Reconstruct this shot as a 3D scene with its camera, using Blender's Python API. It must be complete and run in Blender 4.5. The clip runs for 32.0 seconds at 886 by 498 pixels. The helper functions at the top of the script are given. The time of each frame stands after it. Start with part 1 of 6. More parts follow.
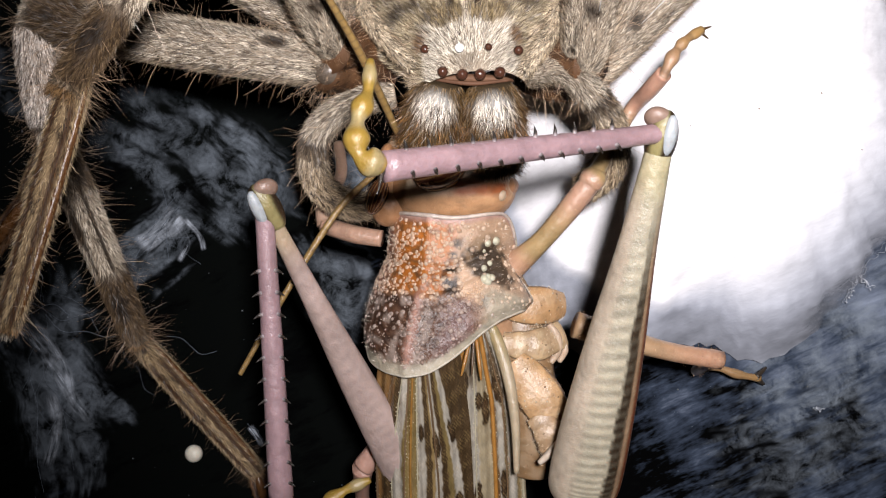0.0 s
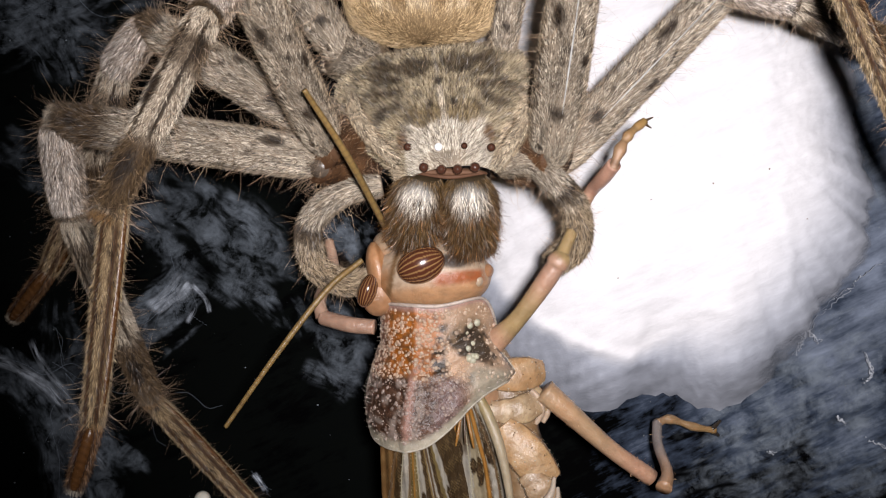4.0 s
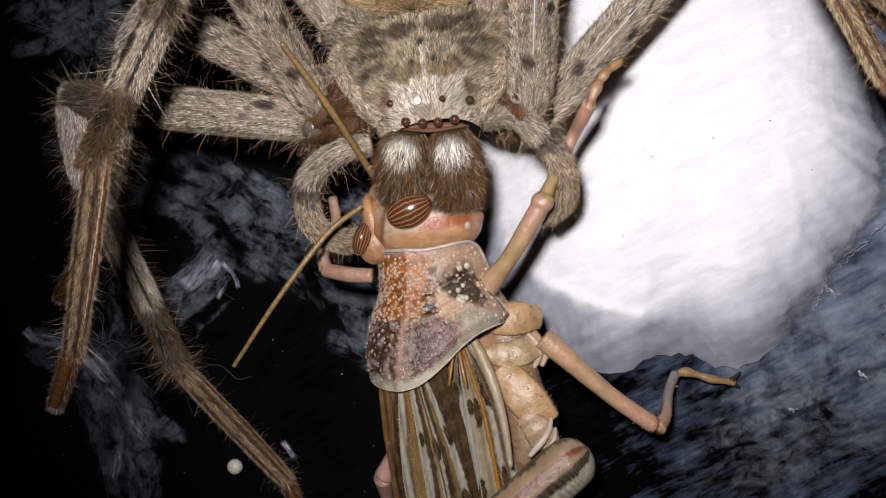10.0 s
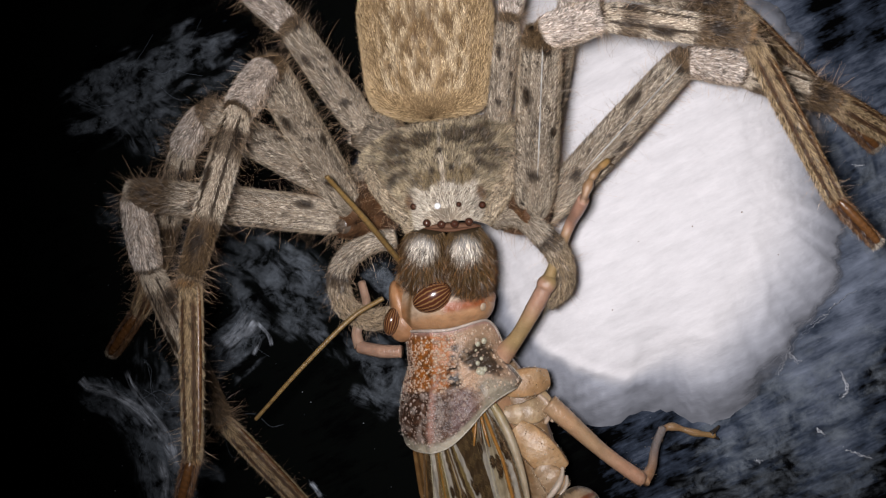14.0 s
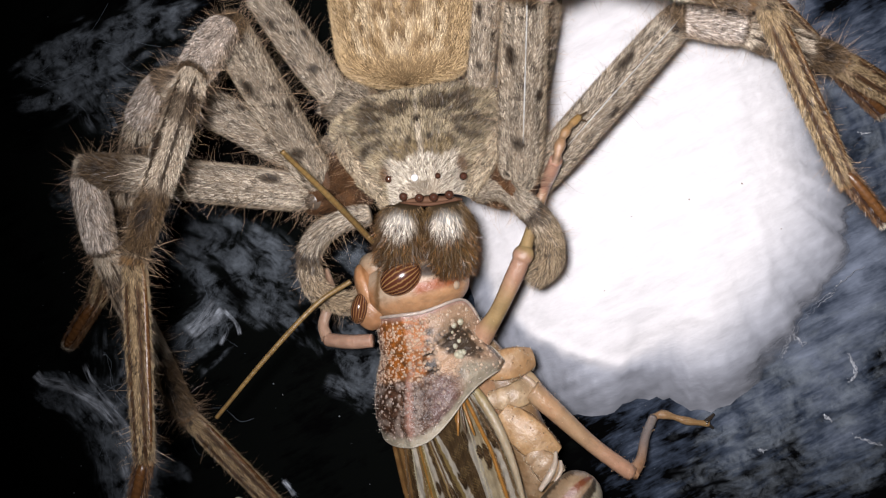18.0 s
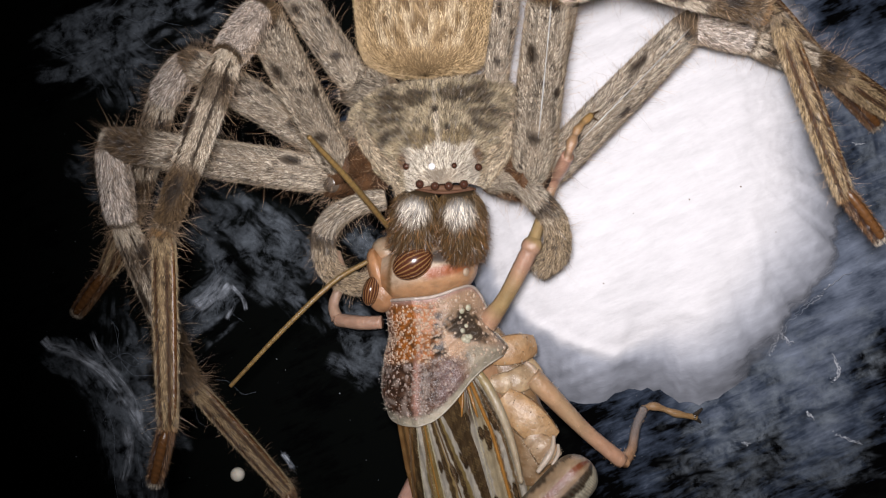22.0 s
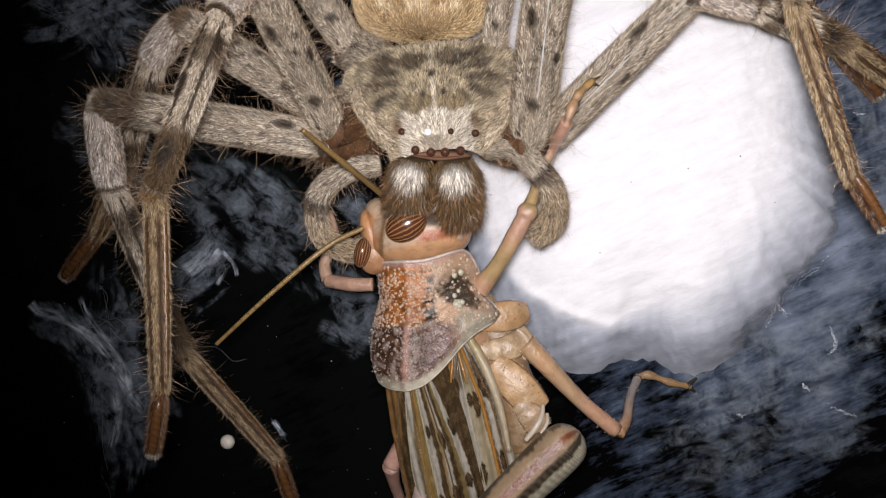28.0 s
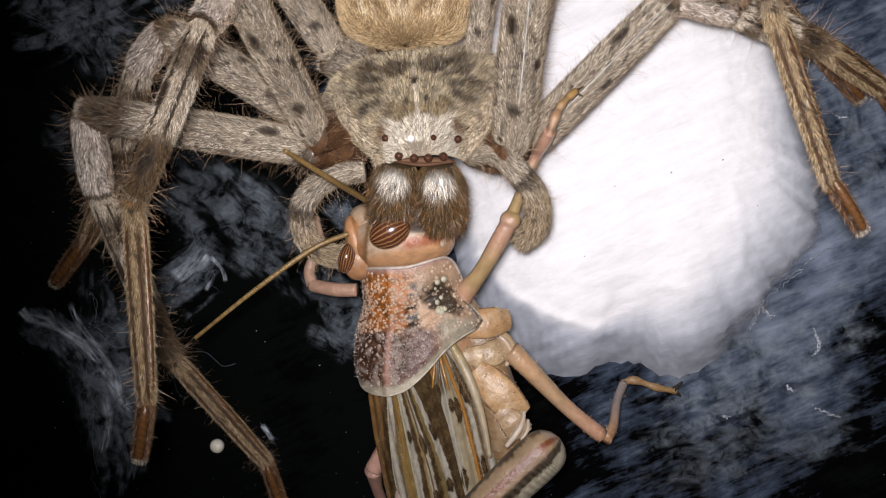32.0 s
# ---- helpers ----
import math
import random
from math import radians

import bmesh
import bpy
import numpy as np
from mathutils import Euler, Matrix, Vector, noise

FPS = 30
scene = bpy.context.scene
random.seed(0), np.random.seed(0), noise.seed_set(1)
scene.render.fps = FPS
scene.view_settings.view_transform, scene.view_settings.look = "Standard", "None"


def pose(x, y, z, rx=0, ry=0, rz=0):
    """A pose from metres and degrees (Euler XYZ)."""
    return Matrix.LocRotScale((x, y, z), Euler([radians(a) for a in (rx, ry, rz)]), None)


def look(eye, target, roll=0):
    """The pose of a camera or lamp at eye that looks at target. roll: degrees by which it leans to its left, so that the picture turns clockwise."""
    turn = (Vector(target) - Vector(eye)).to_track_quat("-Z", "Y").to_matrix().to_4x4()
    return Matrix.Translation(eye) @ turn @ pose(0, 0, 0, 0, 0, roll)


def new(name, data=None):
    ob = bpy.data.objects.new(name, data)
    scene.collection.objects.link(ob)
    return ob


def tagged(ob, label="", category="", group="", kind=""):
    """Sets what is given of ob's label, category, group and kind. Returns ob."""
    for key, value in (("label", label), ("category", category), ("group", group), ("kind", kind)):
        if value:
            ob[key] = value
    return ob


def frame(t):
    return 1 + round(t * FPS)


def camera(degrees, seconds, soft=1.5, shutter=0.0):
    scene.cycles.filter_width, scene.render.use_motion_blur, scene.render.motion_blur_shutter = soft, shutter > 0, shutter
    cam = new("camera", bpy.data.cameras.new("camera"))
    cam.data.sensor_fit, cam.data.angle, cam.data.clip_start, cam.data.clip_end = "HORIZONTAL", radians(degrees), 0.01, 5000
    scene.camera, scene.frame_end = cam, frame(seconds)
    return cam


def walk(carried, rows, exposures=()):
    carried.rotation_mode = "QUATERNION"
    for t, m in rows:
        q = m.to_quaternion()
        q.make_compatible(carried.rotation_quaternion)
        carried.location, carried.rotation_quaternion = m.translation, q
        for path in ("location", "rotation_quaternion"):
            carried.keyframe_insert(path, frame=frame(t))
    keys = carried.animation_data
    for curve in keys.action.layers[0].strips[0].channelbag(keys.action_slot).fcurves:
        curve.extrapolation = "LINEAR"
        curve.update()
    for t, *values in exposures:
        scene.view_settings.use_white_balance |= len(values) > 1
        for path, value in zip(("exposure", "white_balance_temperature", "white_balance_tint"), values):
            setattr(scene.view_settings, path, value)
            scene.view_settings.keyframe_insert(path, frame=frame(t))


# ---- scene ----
MM = 0.001

# the camera in the hand, row by row: seconds, place in millimetres, turn in degrees
PATH = [
    (0, -1.16, -16.16, 103.34, 2.15, 1.27, 0.93),
    (0.5, 0.12, -14.79, 104.88, 1.93, 1.08, 1.21),
    (1, -1.53, -13.95, 105.55, 1.84, 1.58, 1.36),
    (1.5, -1.70, -12.55, 106.04, 1.59, 1.46, 1.26),
    (2, -1.62, -12.01, 105.59, 1.13, 1.44, 1.05),
    (2.5, -0.74, -11.57, 104.79, 0.65, 1.65, 0.84),
    (3, -0.51, -11.54, 104.46, 0.61, 1.65, 0.88),
    (3.5, 1.70, -10.45, 111.79, 1.97, 1.81, 0.31),
    (5.5, -9.30, -12.20, 114.35, 1.58, -2.86, 1.09),
    (6, -3.59, -17.66, 113.99, 3.22, 0.60, 1.71),
    (6.5, 5.95, -19.31, 110.40, 3.71, 4.36, 0.06),
    (7, 9.73, -21.01, 111.21, 4.41, 6.42, -0.02),
    (7.5, 11.22, -19.24, 112.30, 6.34, 7.25, -0.41),
    (8, 10.21, -18.52, 113.36, 6.54, 7.38, -0.51),
    (8.5, 9.30, -18.83, 113.85, 6.01, 7.84, -0.54),
    (9, 11.25, -17.71, 113.60, 4.89, 8.03, -1.05),
    (9.5, 11.74, -18.12, 113.15, 4.07, 7.98, -1.16),
    (10, 12.09, -18.68, 115.09, 4.33, 7.90, -1.27),
    (10.5, 13.38, -19.25, 118.17, 4.18, 7.90, -1.68),
    (11, 15.40, -19.69, 117.09, 4.54, 8.58, -1.47),
    (11.5, 14.93, -20.42, 115.27, 3.78, 8.09, -1.50),
    (12, 14.77, -20.48, 113.76, 2.73, 7.89, -1.43),
    (12.5, 12.56, -19.03, 116.36, 3.41, 7.97, -1.23),
    (13, 13.12, -17.97, 117.28, 4.17, 7.88, -1.01),
    (13.5, 13.47, -13.80, 123.53, 3.43, 7.51, -1.05),
    (14, 12.10, -10.00, 131.12, 3.16, 7.37, -0.82),
    (14.5, 8.85, -12.57, 126.02, 0.55, 7.73, -0.72),
    (16.5, 9.57, -12.88, 123.10, 1.76, 6.84, -1.75),
    (17, 9.32, -12.61, 123.57, 2.21, 6.98, -1.46),
    (17.5, 9.31, -12.41, 123.03, 2.66, 7.02, -1.38),
    (18, 11.29, -11.31, 122.41, 2.94, 6.59, -1.58),
    (18.5, 12.28, -13.90, 120.98, 3.17, 6.60, -1.24),
    (19, 15.40, -16.22, 124.71, 2.42, 7.07, -1.70),
    (19.5, 10.30, -10.78, 131.67, 2.32, 9.29, -1.25),
    (20, 6.37, -12.06, 126.83, 3.31, 8.03, 0.46),
    (20.5, 9.05, -8.91, 125.24, 2.46, 7.22, 0.04),
    (21, 10.51, -10.61, 122.46, 1.87, 6.66, 0.55),
    (21.5, 8.00, -12.23, 125.19, 2.80, 6.08, 0.96),
    (22, 8.04, -11.47, 126.66, 2.57, 5.00, 1.04),
    (22.5, 9.98, -11.99, 126.78, 1.87, 4.44, 1.15),
    (23, 8.83, -13.01, 124.90, 1.48, 3.92, 1.46),
    (23.5, 7.52, -12.09, 124.38, 1.32, 3.96, 1.43),
    (24, 7.91, -12.06, 125.47, 1.40, 4.00, 1.12),
    (24.5, 7.20, -12.37, 124.39, 1.56, 4.15, 1.20),
    (25, 4.51, -11.93, 125.40, 1.41, 4.46, 1.23),
    (25.5, 7.75, -10.58, 127.29, 1.35, 5.09, 0.90),
    (27.5, 6.97, -11.63, 125.51, 1.73, 4.70, 1.65),
    (28, 7.37, -11.36, 125.02, 1.05, 4.47, 1.61),
    (28.5, 7.62, -11.28, 125.39, 0.99, 4.51, 1.41),
    (29, 8.25, -11.78, 126.72, 1.53, 4.72, 1.36),
    (29.5, 6.99, -10.93, 128.30, 2.04, 5.13, 1.52),
    (30, 7.37, -9.77, 128.31, 1.94, 4.99, 1.48),
    (30.5, 7.03, -10.27, 128.20, 1.76, 4.80, 1.46),
    (31, 7.71, -10.51, 127.50, 1.56, 4.58, 1.43),
    (31.5, 7.33, -10.65, 126.38, 1.32, 4.55, 1.24),
    (32, 8.83, -11.05, 125.90, 1.10, 4.48, 1.27),
]
LENS = 40.0
# the slow swings of the camera's own exposure: seconds, stops
SWING = [(0, -0.1), (1, -0.2), (3, -0.3), (6, 0.05), (8, 0.0), (10.5, -0.28), (13.5, -0.28), (16, 0.05), (18, 0.0), (19, -0.15), (20, -0.2), (22, -0.05), (25, 0.0), (32, 0.0)]
cam = camera(LENS, 32.0, soft=1.15)
walk(cam, [(t, pose(x * MM, y * MM, z * MM, a, b, c)) for t, x, y, z, a, b, c in PATH], exposures=[(t, -1.6 * math.log2((z - 18) / 85) - 0.06 + float(np.interp(t, *zip(*SWING)))) for t, x, y, z, a, b, c in PATH])

# ---- light: night, one small white lamp beside the lens ----
world = bpy.data.worlds.new("night")
scene.world = world
world.use_nodes = True
world.node_tree.nodes["Background"].inputs["Color"].default_value = (0.6, 0.75, 1.0, 1)
world.node_tree.nodes["Background"].inputs["Strength"].default_value = 0.004


def lamp(name, place, target, watts, size, cone, colour):
    data = bpy.data.lights.new(name, "SPOT")
    data.shadow_soft_size, data.energy, data.color = size * MM / 2, watts, colour
    data.spot_size, data.spot_blend = radians(cone), 1.0
    ob = new(name, data)
    ob.matrix_world = look([c * MM for c in place], [c * MM for c in target])
    return ob


lamp("phone_light", (7, -8, 131), (17, 3, 10), 1.6, 8, 64, (1.0, 0.955, 0.985))


# ---- materials ----
def nodes_of(name):
    m = bpy.data.materials.new(name)
    m.use_nodes = True
    t = m.node_tree
    return m, t, t.nodes["Principled BSDF"]


def node(t, kind, **values):
    n = t.nodes.new(kind)
    for k, v in values.items():
        n.inputs[k].default_value = v
    return n


def skin(name, rough=0.5, grain=900.0, amount=0.35, bump=0.25, coarse=150.0, sheen=0.0, sub=0.0, spec=0.5, coat=0.0, stretch=(1, 1, 1), tone=1.0):
    """A surface whose pattern is the mesh's own tint, with fine grain, slow mottling and relief."""
    m, t, p = nodes_of(name)
    tint = t.nodes.new("ShaderNodeVertexColor")
    tint.layer_name = "tint"
    pos = t.nodes.new("ShaderNodeTexCoord")
    size = t.nodes.new("ShaderNodeMapping")
    size.inputs["Scale"].default_value = stretch
    t.links.new(pos.outputs["Object"], size.inputs["Vector"])
    fine = node(t, "ShaderNodeTexNoise", Scale=grain, Detail=6.0, Roughness=0.65)
    slow = node(t, "ShaderNodeTexNoise", Scale=coarse, Detail=4.0, Roughness=0.6)
    for n in (fine, slow):
        t.links.new(size.outputs[0], n.inputs["Vector"])
    add = t.nodes.new("ShaderNodeMath")
    add.operation = "ADD"
    t.links.new(fine.outputs["Fac"], add.inputs[0])
    t.links.new(slow.outputs["Fac"], add.inputs[1])
    span = node(t, "ShaderNodeMapRange")
    span.inputs["From Min"].default_value, span.inputs["From Max"].default_value = 0.6, 1.4
    span.inputs["To Min"].default_value, span.inputs["To Max"].default_value = tone * (1 - amount), tone * (1 + amount)
    t.links.new(add.outputs[0], span.inputs["Value"])
    mix = t.nodes.new("ShaderNodeVectorMath")
    mix.operation = "SCALE"
    t.links.new(tint.outputs["Color"], mix.inputs[0])
    t.links.new(span.outputs[0], mix.inputs["Scale"])
    t.links.new(mix.outputs[0], p.inputs["Base Color"])
    rr = node(t, "ShaderNodeMapRange")
    rr.inputs["To Min"].default_value, rr.inputs["To Max"].default_value = max(0.05, rough - 0.15), min(1, rough + 0.15)
    t.links.new(fine.outputs["Fac"], rr.inputs["Value"])
    t.links.new(rr.outputs[0], p.inputs["Roughness"])
    b = node(t, "ShaderNodeBump", Strength=bump, Distance=0.0003)
    t.links.new(fine.outputs["Fac"], b.inputs["Height"])
    t.links.new(b.outputs[0], p.inputs["Normal"])
    t.links.new(b.outputs[0], p.inputs["Coat Normal"])
    p.inputs["Specular IOR Level"].default_value = spec
    p.inputs["Coat Weight"].default_value, p.inputs["Coat Roughness"].default_value = coat, 0.18
    p.inputs["Sheen Weight"].default_value = sheen
    if sub:
        p.inputs["Subsurface Weight"].default_value, p.inputs["Subsurface Scale"].default_value = sub, 0.0012
        p.inputs["Subsurface Radius"].default_value = (1.0, 0.55, 0.35)
    return m


def strands(name, low, high, rough=0.45, spec=0.4):
    """Hairs or silk threads: each island of the mesh has its own shade between two colours."""
    m, t, p = nodes_of(name)
    g = t.nodes.new("ShaderNodeNewGeometry")
    tint = t.nodes.new("ShaderNodeVertexColor")
    tint.layer_name = "tint"
    ramp = t.nodes.new("ShaderNodeValToRGB")
    ramp.color_ramp.elements[0].color, ramp.color_ramp.elements[1].color = (*low, 1), (*high, 1)
    t.links.new(g.outputs["Random Per Island"], ramp.inputs["Fac"])
    mix = t.nodes.new("ShaderNodeVectorMath")
    mix.operation = "MULTIPLY"
    t.links.new(ramp.outputs["Color"], mix.inputs[0])
    t.links.new(tint.outputs["Color"], mix.inputs[1])
    t.links.new(mix.outputs[0], p.inputs["Base Color"])
    p.inputs["Roughness"].default_value, p.inputs["Specular IOR Level"].default_value = rough, spec
    return m


FUR_SKIN = skin("furry_cuticle", 0.7, 1400, 0.5, 0.5, 260, spec=0.3, stretch=(1, 0.35, 1), tone=0.42)
FUR = strands("short_fur", (0.34, 0.29, 0.235), (0.98, 0.94, 0.87), 0.45, 0.45)
BRISTLE = strands("long_bristle", (0.07, 0.045, 0.03), (0.45, 0.33, 0.22), 0.4, 0.5)
HORN = skin("bare_cuticle", 0.27, 700, 0.4, 0.5, 120, spec=0.5, tone=0.5)
EYE_BLACK = skin("spider_eye", 0.06, 300, 0.05, 0.0, spec=0.6, coat=0.5)
SHELL = skin("locust_cuticle", 0.42, 1500, 0.45, 0.5, 420, sub=0.08, spec=0.4, coat=0.14, tone=0.36)
FLESH = skin("locust_soft_cuticle", 0.42, 1500, 0.4, 0.35, 420, sub=0.12, spec=0.4, coat=0.12, tone=0.36)
WAXY = skin("locust_leg_cuticle", 0.38, 1100, 0.30, 0.5, 300, sub=0.12, spec=0.45, coat=0.10, tone=0.40)
WING = skin("wing_membrane", 0.24, 1700, 0.35, 0.4, 300, spec=0.6, coat=0.35, stretch=(1, 0.3, 1), tone=0.5)
LOCUST_EYE = skin("striped_eye", 0.12, 500, 0.1, 0.0, spec=0.6, coat=0.6, tone=0.55)


def veils():
    """Papery silk with fine stretched fibres, see-through where the tint's alpha is low."""
    m, t, p = nodes_of("papery_silk")
    tint = t.nodes.new("ShaderNodeVertexColor")
    tint.layer_name = "tint"
    pos = t.nodes.new("ShaderNodeTexCoord")
    turn = t.nodes.new("ShaderNodeMapping")
    turn.inputs["Rotation"].default_value = (0, 0, radians(-24))
    size = t.nodes.new("ShaderNodeMapping")
    size.inputs["Scale"].default_value = (0.3, 1.3, 1.0)
    t.links.new(pos.outputs["Object"], turn.inputs["Vector"])
    t.links.new(turn.outputs[0], size.inputs["Vector"])
    fibre = node(t, "ShaderNodeTexNoise", Scale=700.0, Detail=8.0, Roughness=0.72)
    fold = node(t, "ShaderNodeTexNoise", Scale=230.0, Detail=5.0, Roughness=0.6, Distortion=0.8)
    t.links.new(size.outputs[0], fibre.inputs["Vector"])
    t.links.new(pos.outputs["Object"], fold.inputs["Vector"])
    span = node(t, "ShaderNodeMapRange")
    span.inputs["From Min"].default_value, span.inputs["From Max"].default_value = 0.3, 0.7
    span.inputs["To Min"].default_value, span.inputs["To Max"].default_value = 0.86, 1.08
    t.links.new(fibre.outputs["Fac"], span.inputs["Value"])
    mix = t.nodes.new("ShaderNodeVectorMath")
    mix.operation = "SCALE"
    t.links.new(tint.outputs["Color"], mix.inputs[0])
    t.links.new(span.outputs[0], mix.inputs["Scale"])
    t.links.new(mix.outputs[0], p.inputs["Base Color"])
    add = t.nodes.new("ShaderNodeMath")
    add.operation = "ADD"
    t.links.new(fibre.outputs["Fac"], add.inputs[0])
    t.links.new(fold.outputs["Fac"], add.inputs[1])
    b = node(t, "ShaderNodeBump", Strength=0.35, Distance=0.0003)
    t.links.new(add.outputs[0], b.inputs["Height"])
    t.links.new(b.outputs[0], p.inputs["Normal"])
    thin = t.nodes.new("ShaderNodeMath")
    thin.operation = "MULTIPLY_ADD"
    t.links.new(tint.outputs["Alpha"], thin.inputs[0])
    thin.inputs[1].default_value = 2.2
    gap = node(t, "ShaderNodeMapRange")
    gap.inputs["From Min"].default_value, gap.inputs["From Max"].default_value = 0.3, 0.75
    gap.inputs["To Min"].default_value, gap.inputs["To Max"].default_value = -1.0, 0.0
    t.links.new(fibre.outputs["Fac"], gap.inputs["Value"])
    t.links.new(gap.outputs[0], thin.inputs[2])
    thin.use_clamp = True
    t.links.new(thin.outputs[0], p.inputs["Alpha"])
    p.inputs["Roughness"].default_value, p.inputs["Specular IOR Level"].default_value = 0.75, 0.15
    return m


SILK_VEIL = veils()
BRIGHT_THREAD = strands("thick_silk_thread", (0.15, 0.165, 0.19), (0.48, 0.50, 0.54), 0.6, 0.2)
THREAD = strands("silk_thread", (0.02, 0.024, 0.03), (0.14, 0.165, 0.20), 0.6, 0.2)


def films(name, tone, low, high):
    """Thin silk film: see-through where the mesh's tint is dark, broken up by fine fibre noise."""
    m, t, p = nodes_of(name)
    tint = t.nodes.new("ShaderNodeVertexColor")
    tint.layer_name = "tint"
    pos = t.nodes.new("ShaderNodeTexCoord")
    fibre = node(t, "ShaderNodeTexNoise", Scale=480.0, Detail=10.0, Roughness=0.75, Distortion=0.35)
    t.links.new(pos.outputs["Object"], fibre.inputs["Vector"])
    span = node(t, "ShaderNodeMapRange")
    span.inputs["From Min"].default_value, span.inputs["From Max"].default_value = low, high
    t.links.new(fibre.outputs["Fac"], span.inputs["Value"])
    both = t.nodes.new("ShaderNodeMath")
    both.operation = "MULTIPLY"
    t.links.new(span.outputs[0], both.inputs[0])
    t.links.new(tint.outputs["Color"], both.inputs[1])
    p.inputs["Base Color"].default_value = (*tone, 1)
    p.inputs["Roughness"].default_value, p.inputs["Specular IOR Level"].default_value = 0.8, 0.1
    t.links.new(both.outputs[0], p.inputs["Alpha"])
    return m


FILM = films("silk_film", (0.22, 0.255, 0.295), 0.40, 0.95)
FILM_BRIGHT = films("thick_silk_film", (0.52, 0.57, 0.64), 0.28, 0.75)


def grounds():
    """Black smooth sheet with smears of bluish silk, thick beside the sac and thin elsewhere."""
    m, t, p = nodes_of("black_sheet_with_silk")
    pos = t.nodes.new("ShaderNodeTexCoord")
    turn = t.nodes.new("ShaderNodeMapping")
    turn.inputs["Rotation"].default_value = (0, 0, radians(-26))
    t.links.new(pos.outputs["Object"], turn.inputs["Vector"])
    size = t.nodes.new("ShaderNodeMapping")
    size.inputs["Scale"].default_value = (0.26, 1.25, 1.0)
    t.links.new(turn.outputs[0], size.inputs["Vector"])
    fibre = node(t, "ShaderNodeTexNoise", Scale=620.0, Detail=9.0, Roughness=0.74, Distortion=0.25)
    cloud = node(t, "ShaderNodeTexNoise", Scale=75.0, Detail=5.0, Roughness=0.62)
    t.links.new(size.outputs[0], fibre.inputs["Vector"])
    t.links.new(pos.outputs["Object"], cloud.inputs["Vector"])
    # distance from the middle of the sac
    away = t.nodes.new("ShaderNodeVectorMath")
    away.operation = "DISTANCE"
    away.inputs[1].default_value = (24 * MM, 2 * MM, 0)
    t.links.new(pos.outputs["Object"], away.inputs[0])
    near = node(t, "ShaderNodeMapRange")
    near.inputs["From Min"].default_value, near.inputs["From Max"].default_value = 22 * MM, 46 * MM
    near.inputs["To Min"].default_value, near.inputs["To Max"].default_value = 0.03, -0.62
    t.links.new(away.outputs["Value"], near.inputs["Value"])
    a = t.nodes.new("ShaderNodeMath")
    a.operation = "MULTIPLY_ADD"
    t.links.new(fibre.outputs["Fac"], a.inputs[0])
    a.inputs[1].default_value = 1.15
    wide = node(t, "ShaderNodeMath")
    wide.operation = "MULTIPLY_ADD"
    wide.inputs[1].default_value, wide.inputs[2].default_value = 1.9, -0.5
    t.links.new(cloud.outputs["Fac"], wide.inputs[0])
    t.links.new(wide.outputs[0], a.inputs[2])
    b = t.nodes.new("ShaderNodeMath")
    b.operation = "ADD"
    t.links.new(a.outputs[0], b.inputs[0])
    t.links.new(near.outputs[0], b.inputs[1])
    ramp = t.nodes.new("ShaderNodeValToRGB")
    e = ramp.color_ramp.elements
    e[0].position, e[0].color = 0.78, (0.0004, 0.0004, 0.0005, 1)
    e[1].position, e[1].color = 1.0, (0.024, 0.032, 0.048, 1)
    low = e.new(0.62)
    low.color = (0.0004, 0.0004, 0.0005, 1)
    base = e.new(0.42)
    base.color = (0.0015, 0.0019, 0.0017, 1)
    # a second span for thick silk
    rest = node(t, "ShaderNodeMapRange")
    rest.inputs["From Min"].default_value, rest.inputs["From Max"].default_value = 1.0, 1.5
    rest.inputs["To Min"].default_value, rest.inputs["To Max"].default_value = 0.0, 1.0
    t.links.new(b.outputs[0], rest.inputs["Value"])
    thick = t.nodes.new("ShaderNodeMix")
    thick.data_type = "RGBA"
    thick.inputs["B"].default_value = (0.15, 0.175, 0.225, 1)
    t.links.new(rest.outputs[0], thick.inputs["Factor"])
    t.links.new(ramp.outputs["Color"], thick.inputs["A"])
    t.links.new(b.outputs[0], ramp.inputs["Fac"])
    t.links.new(thick.outputs["Result"], p.inputs["Base Color"])
    p.inputs["Roughness"].default_value, p.inputs["Specular IOR Level"].default_value = 0.9, 0.02
    bump = node(t, "ShaderNodeBump", Strength=0.3, Distance=0.0002)
    t.links.new(fibre.outputs["Fac"], bump.inputs["Height"])
    t.links.new(bump.outputs[0], p.inputs["Normal"])
    return m


GROUND = grounds()


# ---- mesh tools, in millimetres ----
def vec(*c):
    return np.array(c, float)


def unit(v):
    v = np.asarray(v, float)
    return v / np.maximum(np.linalg.norm(v, axis=-1, keepdims=True), 1e-9)


def curve(points, n):
    """Catmull-Rom through the points (any number of columns), n steps in all."""
    p = np.asarray(points, float)
    p = np.vstack([2 * p[0] - p[1], p, 2 * p[-1] - p[-2]])
    u = np.linspace(0, len(p) - 3 - 1e-9, n)
    i = u.astype(int)
    f = (u - i)[:, None]
    a, b, c, d = p[i], p[i + 1], p[i + 2], p[i + 3]
    return 0.5 * (2 * b + (c - a) * f + (2 * a - 5 * b + 4 * c - d) * f**2 + (3 * b - 3 * c + d - a) * f**3)


rng = np.random.default_rng(7)


